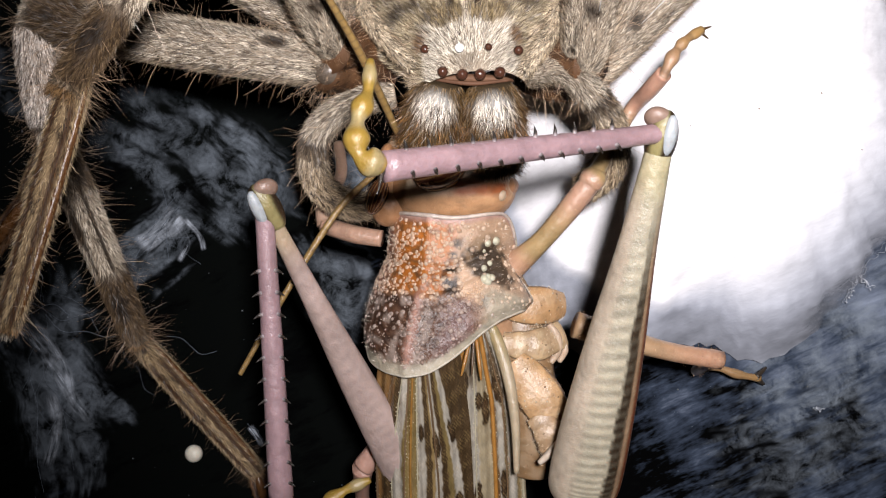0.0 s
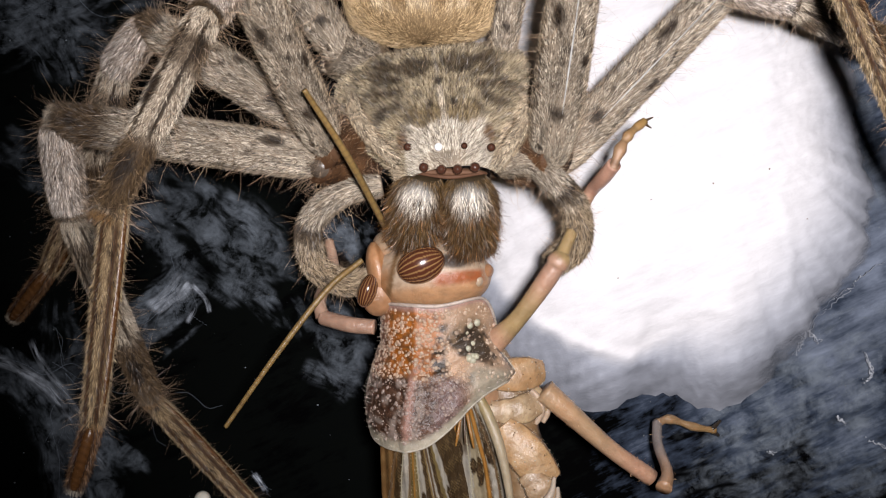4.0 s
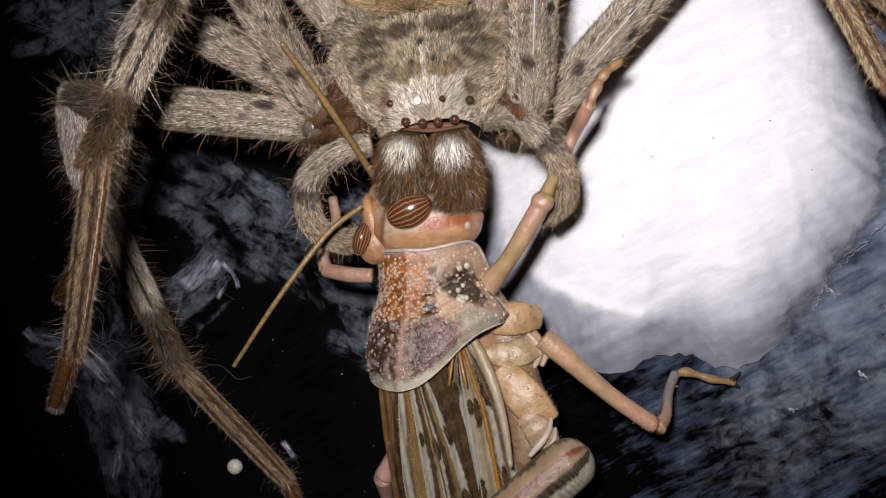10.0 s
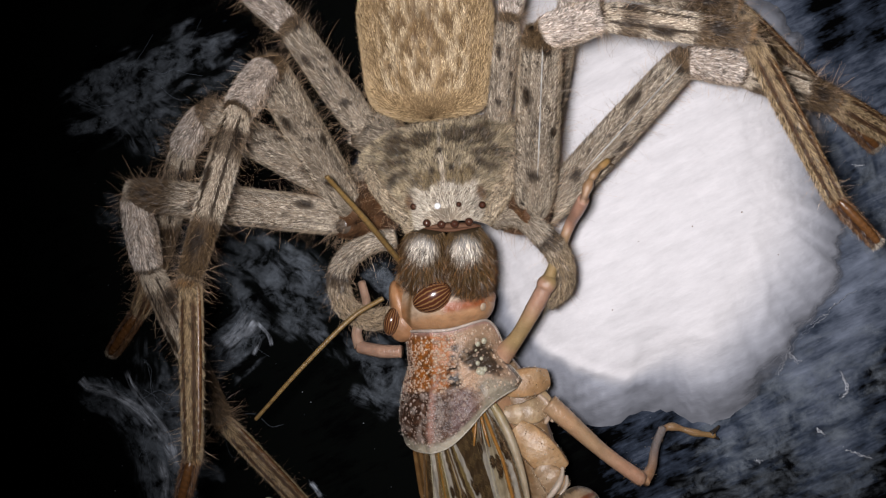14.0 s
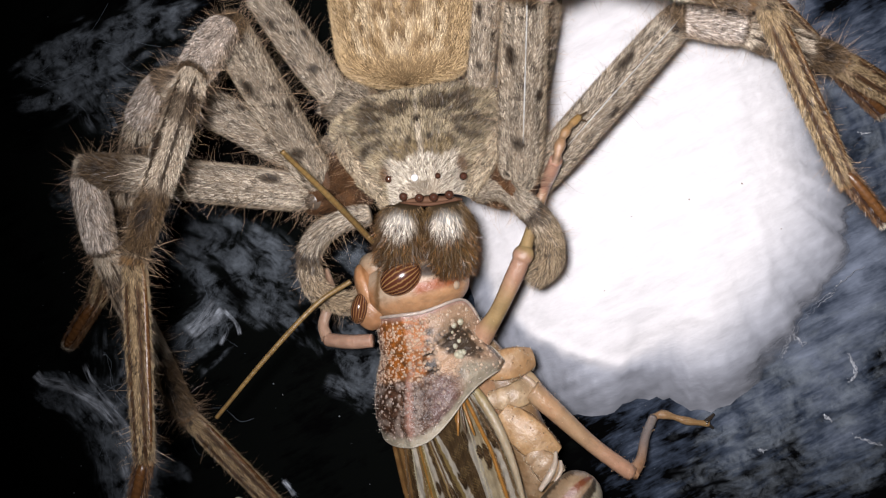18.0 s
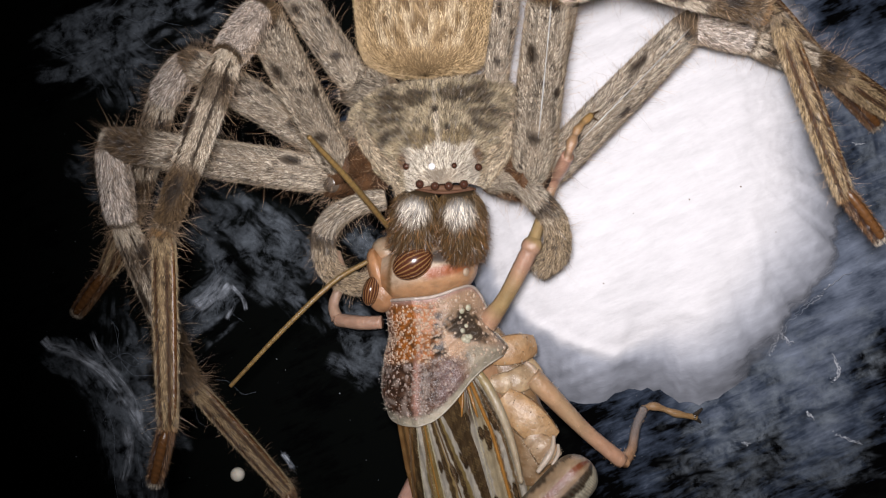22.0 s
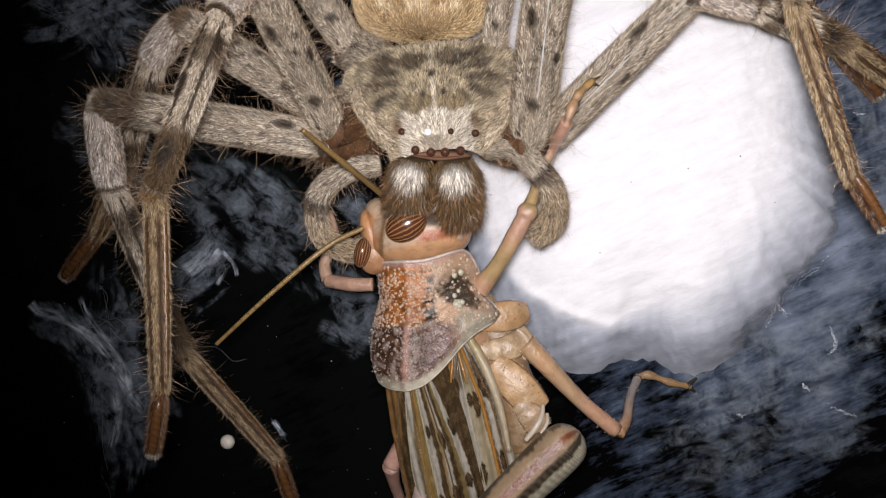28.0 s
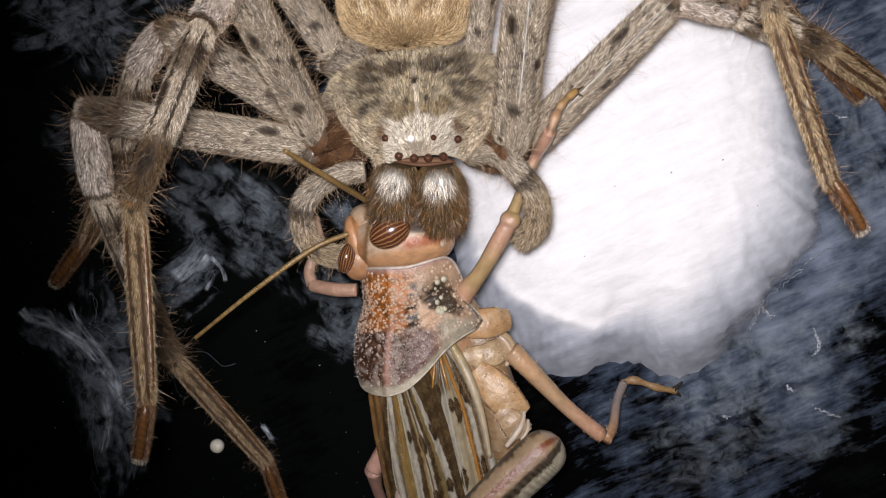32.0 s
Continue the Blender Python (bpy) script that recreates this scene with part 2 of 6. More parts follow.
class Lump:
    """Gathers tubes, sheets, blobs and hairs into one mesh."""

    def __init__(self):
        self.v, self.f, self.k, self.m, self.c, self.n = [], [], [], [], [], 0

    def add(self, verts, faces, colour, slot=0):
        """faces: an array of faces of one size, or a list of faces of any size."""
        verts = np.asarray(verts, float).reshape(-1, 3)
        self.v.append(verts)
        self.c.append(np.broadcast_to(np.asarray(colour, float), (len(verts), 3)))
        for f in [faces] if isinstance(faces, np.ndarray) else [np.array([f]) for f in faces]:
            self.f.append(f.ravel() + self.n)
            self.k.append(np.full(len(f), f.shape[1]))
            self.m.append(np.full(len(f), slot))
        self.n += len(verts)

    def grid(self, g, colour, slot=0, wrap=False, ends=False):
        """A sheet from points (rows, columns, 3); wrap closes it round the columns, ends caps the first and last rows."""
        a, b = g.shape[:2]
        k = np.arange(a * b).reshape(a, b)
        q = np.concatenate([k, k[:, :1]], 1) if wrap else k
        faces = np.stack([q[:-1, :-1], q[:-1, 1:], q[1:, 1:], q[1:, :-1]], -1).reshape(-1, 4)
        colour, start = np.asarray(colour, float), self.n
        self.add(g.reshape(-1, 3), faces, colour.reshape(-1, 3) if colour.ndim > 1 else colour, slot)
        for cap in (k[0][::-1], k[-1]) if ends else ():
            self.f.append(cap + start)
            self.k.append(np.array([len(cap)]))
            self.m.append(np.array([slot]))

    def tube(self, points, radii, colour, n=24, sides=16, slot=0, flat=1.0, up=(0, 0, 1)):
        """A tube through points; radii along it; colour: one, or a function of (along, around). Returns its points, ways out and way along."""
        line = curve(points, n)
        s = np.linspace(0, 1, n)
        r = np.interp(s, np.linspace(0, 1, len(radii)), radii) if len(radii) < 4 else curve(np.array(radii)[:, None], n)[:, 0]
        along = unit(np.gradient(line, axis=0))
        side = unit(np.cross(along, up))
        top = np.cross(side, along)
        th = np.linspace(0, 2 * np.pi, sides, endpoint=False)
        out = side[:, None] * np.cos(th)[None, :, None] + top[:, None] * np.sin(th)[None, :, None] * flat
        g = line[:, None] + out * r[:, None, None]
        if callable(colour):
            ss, tt = np.meshgrid(s, th, indexing="ij")
            colour = colour(ss, tt)
        self.grid(g, colour, slot, wrap=True, ends=True)
        return g, unit(out), np.broadcast_to(along[:, None], g.shape)

    def blob(self, centre, axes, colour, slot=0, rows=14, sides=20):
        """An ellipsoid: axes is three half-axis vectors; colour: one or a function of unit points."""
        ph, th = np.linspace(0.02, np.pi - 0.02, rows), np.linspace(0, 2 * np.pi, sides, endpoint=False)
        d = np.stack([np.sin(ph)[:, None] * np.cos(th), np.sin(ph)[:, None] * np.sin(th), np.cos(ph)[:, None] + 0 * th], -1)
        g = np.asarray(centre) + d @ np.asarray(axes, float)
        self.grid(g, colour(d) if callable(colour) else colour, slot, wrap=True, ends=True)
        return g, unit(d @ np.linalg.inv(np.asarray(axes, float)).T), d

    def hairs(self, roots, ways, length, width, colour, slot=1, fine=False):
        """Thin blades, bent ones, or with fine a single sliver each: roots and ways (n, 3); length and width one or n."""
        n = len(roots)
        length, width = np.broadcast_to(length, n)[:, None], np.broadcast_to(width, n)[:, None]
        ways = unit(ways)
        side = unit(np.cross(ways, rng.normal(size=(n, 3)))) * width / 2
        tip = roots + ways * length
        colour = np.asarray(colour, float)
        if fine:
            v = np.stack([roots - side, roots + side, tip], 1).reshape(-1, 3)
            self.add(v, np.arange(3 * n).reshape(-1, 3), np.repeat(colour, 3, 0) if colour.ndim > 1 else colour, slot)
            return
        mid = roots + ways * length * 0.55
        tip = tip + rng.normal(size=(n, 3)) * length * 0.12
        v = np.stack([roots - side, roots + side, mid + side * 0.7, mid - side * 0.7, tip], 1).reshape(-1, 3)
        k = np.arange(n)[:, None] * 5
        tint = np.repeat(colour, 5, 0) if colour.ndim > 1 else colour
        start = self.n
        self.add(v, k + np.array([0, 1, 2, 3]), tint, slot)
        self.f.append((k + np.array([3, 2, 4])).ravel() + start)
        self.k.append(np.full(n, 3))
        self.m.append(np.full(n, slot))

    def coat(self, g, out, along, count, length, width, colour, slot=1, lean=0.45, jitter=0.25, keep=None, fine=False):
        """Hairs spread over a sheet or tube: lean 0 lies flat along it, 1 stands out."""
        a, b = g.shape[:2]
        i = rng.uniform(0, a - 1.001, count)
        j = rng.uniform(0, b - 0.001, count)
        i0, j0 = i.astype(int), j.astype(int)
        fi, fj = (i - i0)[:, None], (j - j0)[:, None]
        j1 = (j0 + 1) % b

        def at(q):
            return (q[i0, j0] * (1 - fi) + q[i0 + 1, j0] * fi) * (1 - fj) + (q[i0, j1] * (1 - fi) + q[i0 + 1, j1] * fi) * fj

        roots, o, w = at(g), unit(at(out)), unit(at(along))
        ways = w * (1 - lean) + o * lean + rng.normal(size=(count, 3)) * jitter
        u, v = i / (a - 1), j / b
        tint = colour(u, v) if callable(colour) else np.broadcast_to(np.asarray(colour, float), (count, 3))
        length = length * rng.uniform(0.6, 1.25, count)
        if keep is not None:
            k = keep(roots, u, v)
            roots, ways, tint, length = roots[k], ways[k], tint[k], length[k]
        self.hairs(roots, ways, length, width, tint, slot, fine)

    def make(self, name, materials, parent=None, label="", pivot=None, smooth=True):
        """Links it as one object. pivot: where its own origin lies, in the same millimetres; a part without one shares its thing's."""
        base = vec(*parent["pivot"]) if parent else vec(0, 0, 0)
        own = vec(*pivot) if pivot is not None else base
        v = (np.concatenate(self.v) - own) * MM
        corners, sizes = np.concatenate(self.f).astype(np.int32), np.concatenate(self.k).astype(np.int32)
        mesh = bpy.data.meshes.new(name)
        mesh.vertices.add(len(v))
        mesh.vertices.foreach_set("co", v.astype(np.float32).ravel())
        mesh.loops.add(len(corners))
        mesh.loops.foreach_set("vertex_index", corners)
        mesh.polygons.add(len(sizes))
        mesh.polygons.foreach_set("loop_start", np.concatenate([[0], np.cumsum(sizes)[:-1]]).astype(np.int32))
        mesh.polygons.foreach_set("material_index", np.concatenate(self.m).astype(np.int32))
        mesh.polygons.foreach_set("use_smooth", np.full(len(sizes), smooth))
        mesh.update(calc_edges=True)
        layer = mesh.color_attributes.new("tint", "FLOAT_COLOR", "POINT")
        c = np.concatenate(self.c)
        layer.data.foreach_set("color", np.concatenate([c, np.ones((len(c), 1))], 1).astype(np.float32).ravel())
        for m in materials if isinstance(materials, (list, tuple)) else [materials]:
            mesh.materials.append(m)
        ob = new(name, mesh)
        ob["pivot"] = [float(x) for x in own]
        ob.location = (own - base) * MM
        if parent:
            ob.parent = parent
        if label:
            ob["label"] = label
        return ob


def thing(name, pivot, label, category, kind=""):
    ob = new(name)
    ob.empty_display_size = 0.002
    ob["pivot"] = [float(x) for x in pivot]
    ob.location = vec(*pivot) * MM
    return tagged(ob, label, category, kind=kind)


def blend(a, b, f):
    f = np.clip(np.asarray(f, float), 0, 1)[..., None]
    return np.asarray(a) * (1 - f) + np.asarray(b) * f


def step(x, lo, hi):
    k = np.clip((np.asarray(x, float) - lo) / (hi - lo), 0, 1)
    return k * k * (3 - 2 * k)


def lumpy(p, scale):
    """Smooth noise at points (..., 3) in millimetres."""
    q = np.asarray(p).reshape(-1, 3)
    return np.array([noise.noise(Vector(x) * scale) for x in q]).reshape(np.asarray(p).shape[:-1])


# ---- the setting ----
def setting():
    n = 60
    x, y = np.meshgrid(np.linspace(-300, 300, n), np.linspace(-300, 300, n), indexing="ij")
    g = np.stack([x, y, 0 * x], -1)
    lump = Lump()
    lump.grid(g, (1, 1, 1))
    tagged(lump.make("ground", GROUND), "black smooth sheet smeared with thin bluish spider silk", "ground", kind="structure")
    for name, a, b in (("wall_north", (-300, 300), (300, 300)), ("wall_south", (300, -300), (-300, -300)), ("wall_west", (-300, -300), (-300, 300)), ("wall_east", (300, 300), (300, -300))):
        lump = Lump()
        a, b = vec(*a, 0), vec(*b, 0)
        o = unit(np.cross(b - a, (0, 0, -1))) * -4
        up = vec(0, 0, 400)
        v = [a, b, b + up, a + up, a + o, b + o, b + o + up, a + o + up]
        lump.add(v, [(0, 1, 2, 3), (7, 6, 5, 4), (0, 4, 5, 1), (3, 2, 6, 7), (1, 5, 6, 2), (0, 3, 7, 4)], (0.02, 0.02, 0.022))
        tagged(lump.make(name, HORN, smooth=False), "plain dark wall of the enclosure", "wall", kind="structure")
    lump = Lump()
    v = [(x, y, z) for z in (400, 404) for x, y in ((-304, -304), (304, -304), (304, 304), (-304, 304))]
    lump.add(v, [(3, 2, 1, 0), (4, 5, 6, 7), (0, 1, 5, 4), (1, 2, 6, 5), (2, 3, 7, 6), (3, 0, 4, 7)], (0.02, 0.02, 0.022))
    tagged(lump.make("ceiling", HORN, smooth=False), "plain dark lid of the enclosure", "ceiling", kind="structure")


setting()


# ---- the silk sac and the silk round it ----
def sac():
    """A low white dome of dense silk that thins out into a grey ragged skirt; its shading is partly painted in."""
    root = thing("silk_egg_sac", (20, 6, 0), "bulging white egg sac of dense papery silk", "egg sac")
    n, m = 110, 260
    th = np.linspace(-np.pi, np.pi, m, endpoint=False)
    c = vec(20, 6, 0)
    reach = np.interp(np.degrees(th), [-180, -153, -131, -114, -106, -97, -94, -88, -82, -77, -70, -50, -38, -22, -5, 20, 45, 67, 90, 122, 160, 180], [23, 23.5, 27.5, 29.6, 29.2, 26.2, 25.8, 26.8, 28.0, 27.0, 25.6, 23.2, 22.6, 19.4, 16.8, 17, 18.5, 21, 26, 28, 25, 23])
    reach = (reach + np.roll(reach, 2) + np.roll(reach, -2)) / 3
    d = np.stack([np.cos(th), np.sin(th)], -1)
    rag = np.array([noise.noise(Vector((math.cos(a) * 9, math.sin(a) * 9, 3))) * 0.9 + noise.noise(Vector((math.cos(a) * 30, math.sin(a) * 30, 5))) * 0.5 for a in th])
    east = step(np.cos(th), 0.2, 0.8) * step(-np.sin(th), -0.4, 0.3)
    s = np.linspace(0, 1, n)
    g = np.zeros((n, m, 3))
    for i, k in enumerate(s):
        g[i, :, :2] = c[:2] + d * ((reach + rag * k) * k)[:, None]
        g[i, :, 2] = 7.0 * (1 - k**3.4) ** 1.05 + 0.55 - 0.4 * east * k**4
    fade = step(1 - s, 0, 0.25)[:, None]
    wrinkle = 1 - np.abs(lumpy(g * vec(1, 1, 0), 0.35)) * 3
    g[..., 2] += 0.22 * lumpy(g, 0.13) * fade + 0.10 * lumpy(g, 0.45) * (0.3 + fade) + 0.04 * lumpy(g, 1.6) + 0.06 * np.clip(wrinkle, 0, 1) ** 2 * (1 - fade * 0.5)
    for line, high in ((((5.2, -12.8, 4), (10.2, -15.2, 4), (16.1, -17.0, 4)), 0.35), (((17.2, -13.3, 5), (21, -12.1, 5), (25.9, -13, 5)), 0.15), (((27.3, -2.5, 5), (28.7, -7.4, 5), (28, -11.8, 5)), 0.15)):
        away = np.min([np.hypot(g[..., 0] - q[0], g[..., 1] - q[1]) for q in curve(line, 60)], axis=0)
        g[..., 2] += high * np.exp(-((away / 0.55) ** 2))
    K = np.broadcast_to(s[:, None], (n, m))
    deg = np.degrees(th)
    start = np.interp(deg, [-180, -150, -125, -113, -100, -85, -60, -38, -10, 20, 60, 90, 180], [0.9, 0.9, 0.82, 0.78, 0.80, 0.66, 0.52, 0.46, 0.5, 0.55, 0.75, 0.9, 0.9])[None]
    width = np.interp(deg, [-180, -125, -113, -100, -85, -60, -38, 20, 60, 180], [0.1, 0.05, 0.05, 0.08, 0.26, 0.42, 0.5, 0.45, 0.2, 0.1])[None]
    f = step(K, start, start + width)
    drag = lumpy(np.stack([g[..., 0] * 0.9 + g[..., 1] * 0.4, g[..., 1] * 0.9 - g[..., 0] * 0.4, 0 * K], -1) * vec(0.25, 1.3, 1), 1.0)
    # bluish grey fade: thinner silk, and the dome's shaded side painted into the tone
    tone = 0.63 * (1 - f) + f * (0.31 - 0.14 * step(K, start + width * 0.6, 1.02)) + f * (0.06 * lumpy(g, 0.3) + 0.08 * drag + 0.05 * lumpy(g, 1.4))
    lump = Lump()
    lump.grid(g, np.clip(tone, 0.04, 0.9)[..., None] * blend(vec(1.0, 0.985, 1.0), vec(0.91, 0.96, 1.09), f), wrap=True)
    dome = lump.make("dome", SILK_VEIL, root, "dense white silk thinning to a grey skirt, with shading painted in")
    # the skirt dissolves into the sheet on the open side
    open_side = np.interp(deg, [-180, -80, -72, -55, 30, 60, 180], [0, 0, 0.6, 1, 1, 0, 0])[None]
    cover = 1 - open_side * step(K, 0.82, 1.0)
    tint = dome.data.color_attributes["tint"].data
    flat = np.zeros(len(tint) * 4, np.float32)
    tint.foreach_get("color", flat)
    flat[3::4] = np.broadcast_to(cover, K.shape).ravel()
    tint.foreach_set("color", flat)
    lump = Lump()
    for x, y in ((13.4, -9.5), (26.3, 0.1), (21.5, -1.2), (16.0, -2.5), (30.0, -4.0), (9.0, -8.0)):
        k = np.argmin(np.hypot(g[..., 0] - x, g[..., 1] - y))
        lump.blob(g.reshape(-1, 3)[k], np.eye(3) * rng.uniform(0.05, 0.09), (0.5, 0.4, 0.32), 0, 6, 8)
    tagged(lump.make("speck", HORN, root, "tiny brown specks in the silk"), kind="stuff")
    return root


def film(start, end, wide, strength, seed, name="silk_film", label="smoky film of thin spider silk on the black sheet"):
    """A thin cloudy patch of silk on the sheet, strongest along its middle line."""
    a, b = vec(*start), vec(*end)
    n, m = 150, 80
    U, V = np.meshgrid(np.linspace(-0.15, 1.15, n), np.linspace(-1, 1, m), indexing="ij")
    side = unit(np.cross(b - a, (0, 0, 1)))
    g = a + (b - a) * U[..., None] + side * (V * wide)[..., None]
    g[..., 2] = 0.12 + seed * 0.012
    # streaks run along the patch and waver
    sway = 0.9 * lumpy(g + vec(0, 0, seed * 5), 0.22)
    q = np.stack([U * np.linalg.norm(b - a) * 0.22, V * wide * 0.8 + sway, 0 * U + seed * 9], -1)
    cloud = lumpy(q, 0.9) + 0.7 * lumpy(q, 2.1) + 0.4 * lumpy(q, 5.0)
    edge = step(1 - np.abs(V), 0, 0.7) * step(U, -0.15, 0.3) * (1 - step(U, 0.7, 1.15))
    mask = step(edge + 0.9 * cloud * step(edge, 0, 0.25), 0.25, 1.1) * min(1.0, strength * 1.5)
    lump = Lump()
    lump.grid(g, mask[..., None] * vec(1, 1, 1))
    return tagged(lump.make(name, FILM), label, "silk", kind="stuff")


def wisp(name, start, end, spread, count, width, label, curl=1.0, seed=1, silk=THREAD):
    """A loose bundle of silk threads lying on the sheet from start to end."""
    lump = Lump()
    r = np.random.default_rng(seed)
    a, b = vec(*start), vec(*end)
    span = np.linalg.norm(b - a)
    side = unit(np.cross(b - a, (0, 0, 1)))
    for _ in range(count):
        u0, u1 = sorted(r.uniform(-0.05, 1.05, 2))
        if u1 - u0 < 0.15:
            u1 = u0 + 0.25
        o0, o1 = r.normal(0, spread, 2) * (0.3 + u0), r.normal(0, spread, 2)[0] * (0.3 + u1)
        pts = []
        for q in np.linspace(0, 1, 5):
            u = u0 + (u1 - u0) * q
            pts.append(a + (b - a) * u + side * (o0[0] * (1 - q) + o1 * q + r.normal(0, 0.05 * span * curl)) + vec(0, 0, 0.15 + abs(r.normal(0, 0.35))))
        w = width * r.uniform(0.4, 1.3)
        line = curve(pts, 14)
        across = unit(np.cross(np.gradient(line, axis=0), (0, 0, 1))) * w / 2
        lump.grid(np.stack([line - across, line + across + vec(0, 0, w * 0.3)], 1), (1, 1, 1))
    return tagged(lump.make(name, silk), label, "silk", kind="stuff")


def crinkle(points, jitter, count, width, label, seed):
    """A jagged chain of bright silk threads that lie over one another."""
    lump = Lump()
    r = np.random.default_rng(seed)
    line = curve([(x, y, 1.0) for x, y in points], 8 * len(points))
    for _ in range(count):
        a = r.integers(0, max(1, len(line) - 8))
        path = line[a:a + r.integers(6, 20)] + r.normal(0, 0.12 * jitter, 3) * vec(1, 1, 0.3)
        path = path + r.normal(0, 0.16 * jitter, path.shape) * vec(1, 1, 0.2)
        lump.tube(path, [width * r.uniform(0.2, 0.5), width * r.uniform(0.4, 0.8), width * 0.15], (1, 1, 1), 3 * len(path), 6)
    for p in line[r.integers(0, len(line), 2 + count)]:
        lump.blob(p + r.normal(0, 0.1, 3) * vec(1, 1, 0), np.diag(width * r.uniform(0.6, 1.7, 3) * vec(1, 1, 0.5)), (1.2, 1.2, 1.2), 0, 6, 8)
    return tagged(lump.make("silk_thread", BRIGHT_THREAD), label, "silk", kind="stuff")


def streak(points, wide, strength, silk, seed, label):
    """A smoky curved band of silk fibres: frayed at its sides, drawn out along its line."""
    n, m = 110, 44
    line = curve([(x, y, 0.3) for x, y in points], n)
    run = np.concatenate([[0], np.cumsum(np.linalg.norm(np.diff(line, axis=0), axis=1))])
    side = unit(np.cross(np.gradient(line, axis=0), (0, 0, 1)))
    u = np.linspace(0, 1, n)
    U, V = np.meshgrid(u, np.linspace(-1, 1, m), indexing="ij")
    fray = 1 + 0.5 * lumpy(np.stack([run * 0.35, 0 * run, 0 * run + seed], -1), 1.0)
    g = line[:, None] + side[:, None] * (V * wide * fray[:, None])[..., None]
    g[..., 2] = 0.3 + 0.013 * (seed - 40)
    sway = 0.35 * lumpy(np.stack([run * 0.5, 0 * run + 3, 0 * run + seed], -1), 1.0)[:, None]
    q = np.stack([run[:, None] * 0.3 + 0 * V, V * wide * 1.6 + sway, 0 * V + seed * 7], -1)
    fibre = 0.6 * lumpy(q, 1.0) + 0.7 * lumpy(q, 2.6) + 0.5 * lumpy(q * vec(0.6, 1, 1), 6.0)
    mask = step(1 - np.abs(V), 0, 0.8) * step(U, 0, 0.12) * (1 - step(U, 0.85, 1)) * np.clip(0.55 + 1.3 * fibre, 0, 1) * strength
    lump = Lump()
    lump.grid(g, mask[..., None] * vec(1, 1, 1))
    return tagged(lump.make("silk_streak", silk), label, "silk", kind="stuff")


sac()
FLUFF = "loose tuft of pale bluish spider silk on the black sheet"
wisp("silk_tuft", (-38.3, -15, 0.3), (-35.5, -34.4, 0.3), 1.3, 9, 0.025, FLUFF, 0.5, 2)
wisp("silk_tuft", (-41.8, -17.5, 0.3), (-25.3, -22.8, 0.3), 1.6, 8, 0.025, FLUFF, 0.5, 3)
wisp("silk_tuft", (-31, -14.8, 0.3), (-25.1, -9.9, 0.3), 1.5, 9, 0.025, FLUFF, 0.5, 4)
wisp("silk_tuft", (-45.2, 14.5, 0.3), (-30.5, 18.6, 0.3), 2.6, 12, 0.025, FLUFF, 0.5, 7)
wisp("silk_tuft", (-19.8, -27.3, 0.3), (-17.4, -29.6, 0.3), 0.3, 6, 0.03, FLUFF, 0.4, 9)
CRINKLE = "bright crinkled silk thread at the rim of the sac"
crinkle([(38.3, -7.7), (36.1, -9.2), (34.7, -10.4), (33.0, -11.8), (31.4, -13.6), (31.8, -14.5), (32.8, -15.4)], 0.9, 7, 0.05, CRINKLE, 21)
crinkle([(31.4, -13.6), (30.9, -15.0), (30.3, -16.5)], 0.8, 4, 0.05, CRINKLE, 22)
crinkle([(36.5, -16.1), (37.1, -17.5), (36.9, -18.5), (35.7, -18.5)], 0.6, 5, 0.045, CRINKLE, 23)
crinkle([(33.9, -21.8), (34.7, -22.4)], 0.6, 3, 0.05, CRINKLE, 24)
crinkle([(27.6, -25.0), (28.3, -25.4)], 0.6, 3, 0.055, CRINKLE, 25)
crinkle([(36.2, -23.6), (37.4, -24.3), (39.6, -25.0)], 0.6, 3, 0.05, CRINKLE, 26)
crinkle([(38.4, 5.3), (39.2, 5.2), (40.6, 5.4)], 0.4, 2, 0.05, CRINKLE, 27)
STREAK = "smoky streak of loose spider silk on the black sheet"
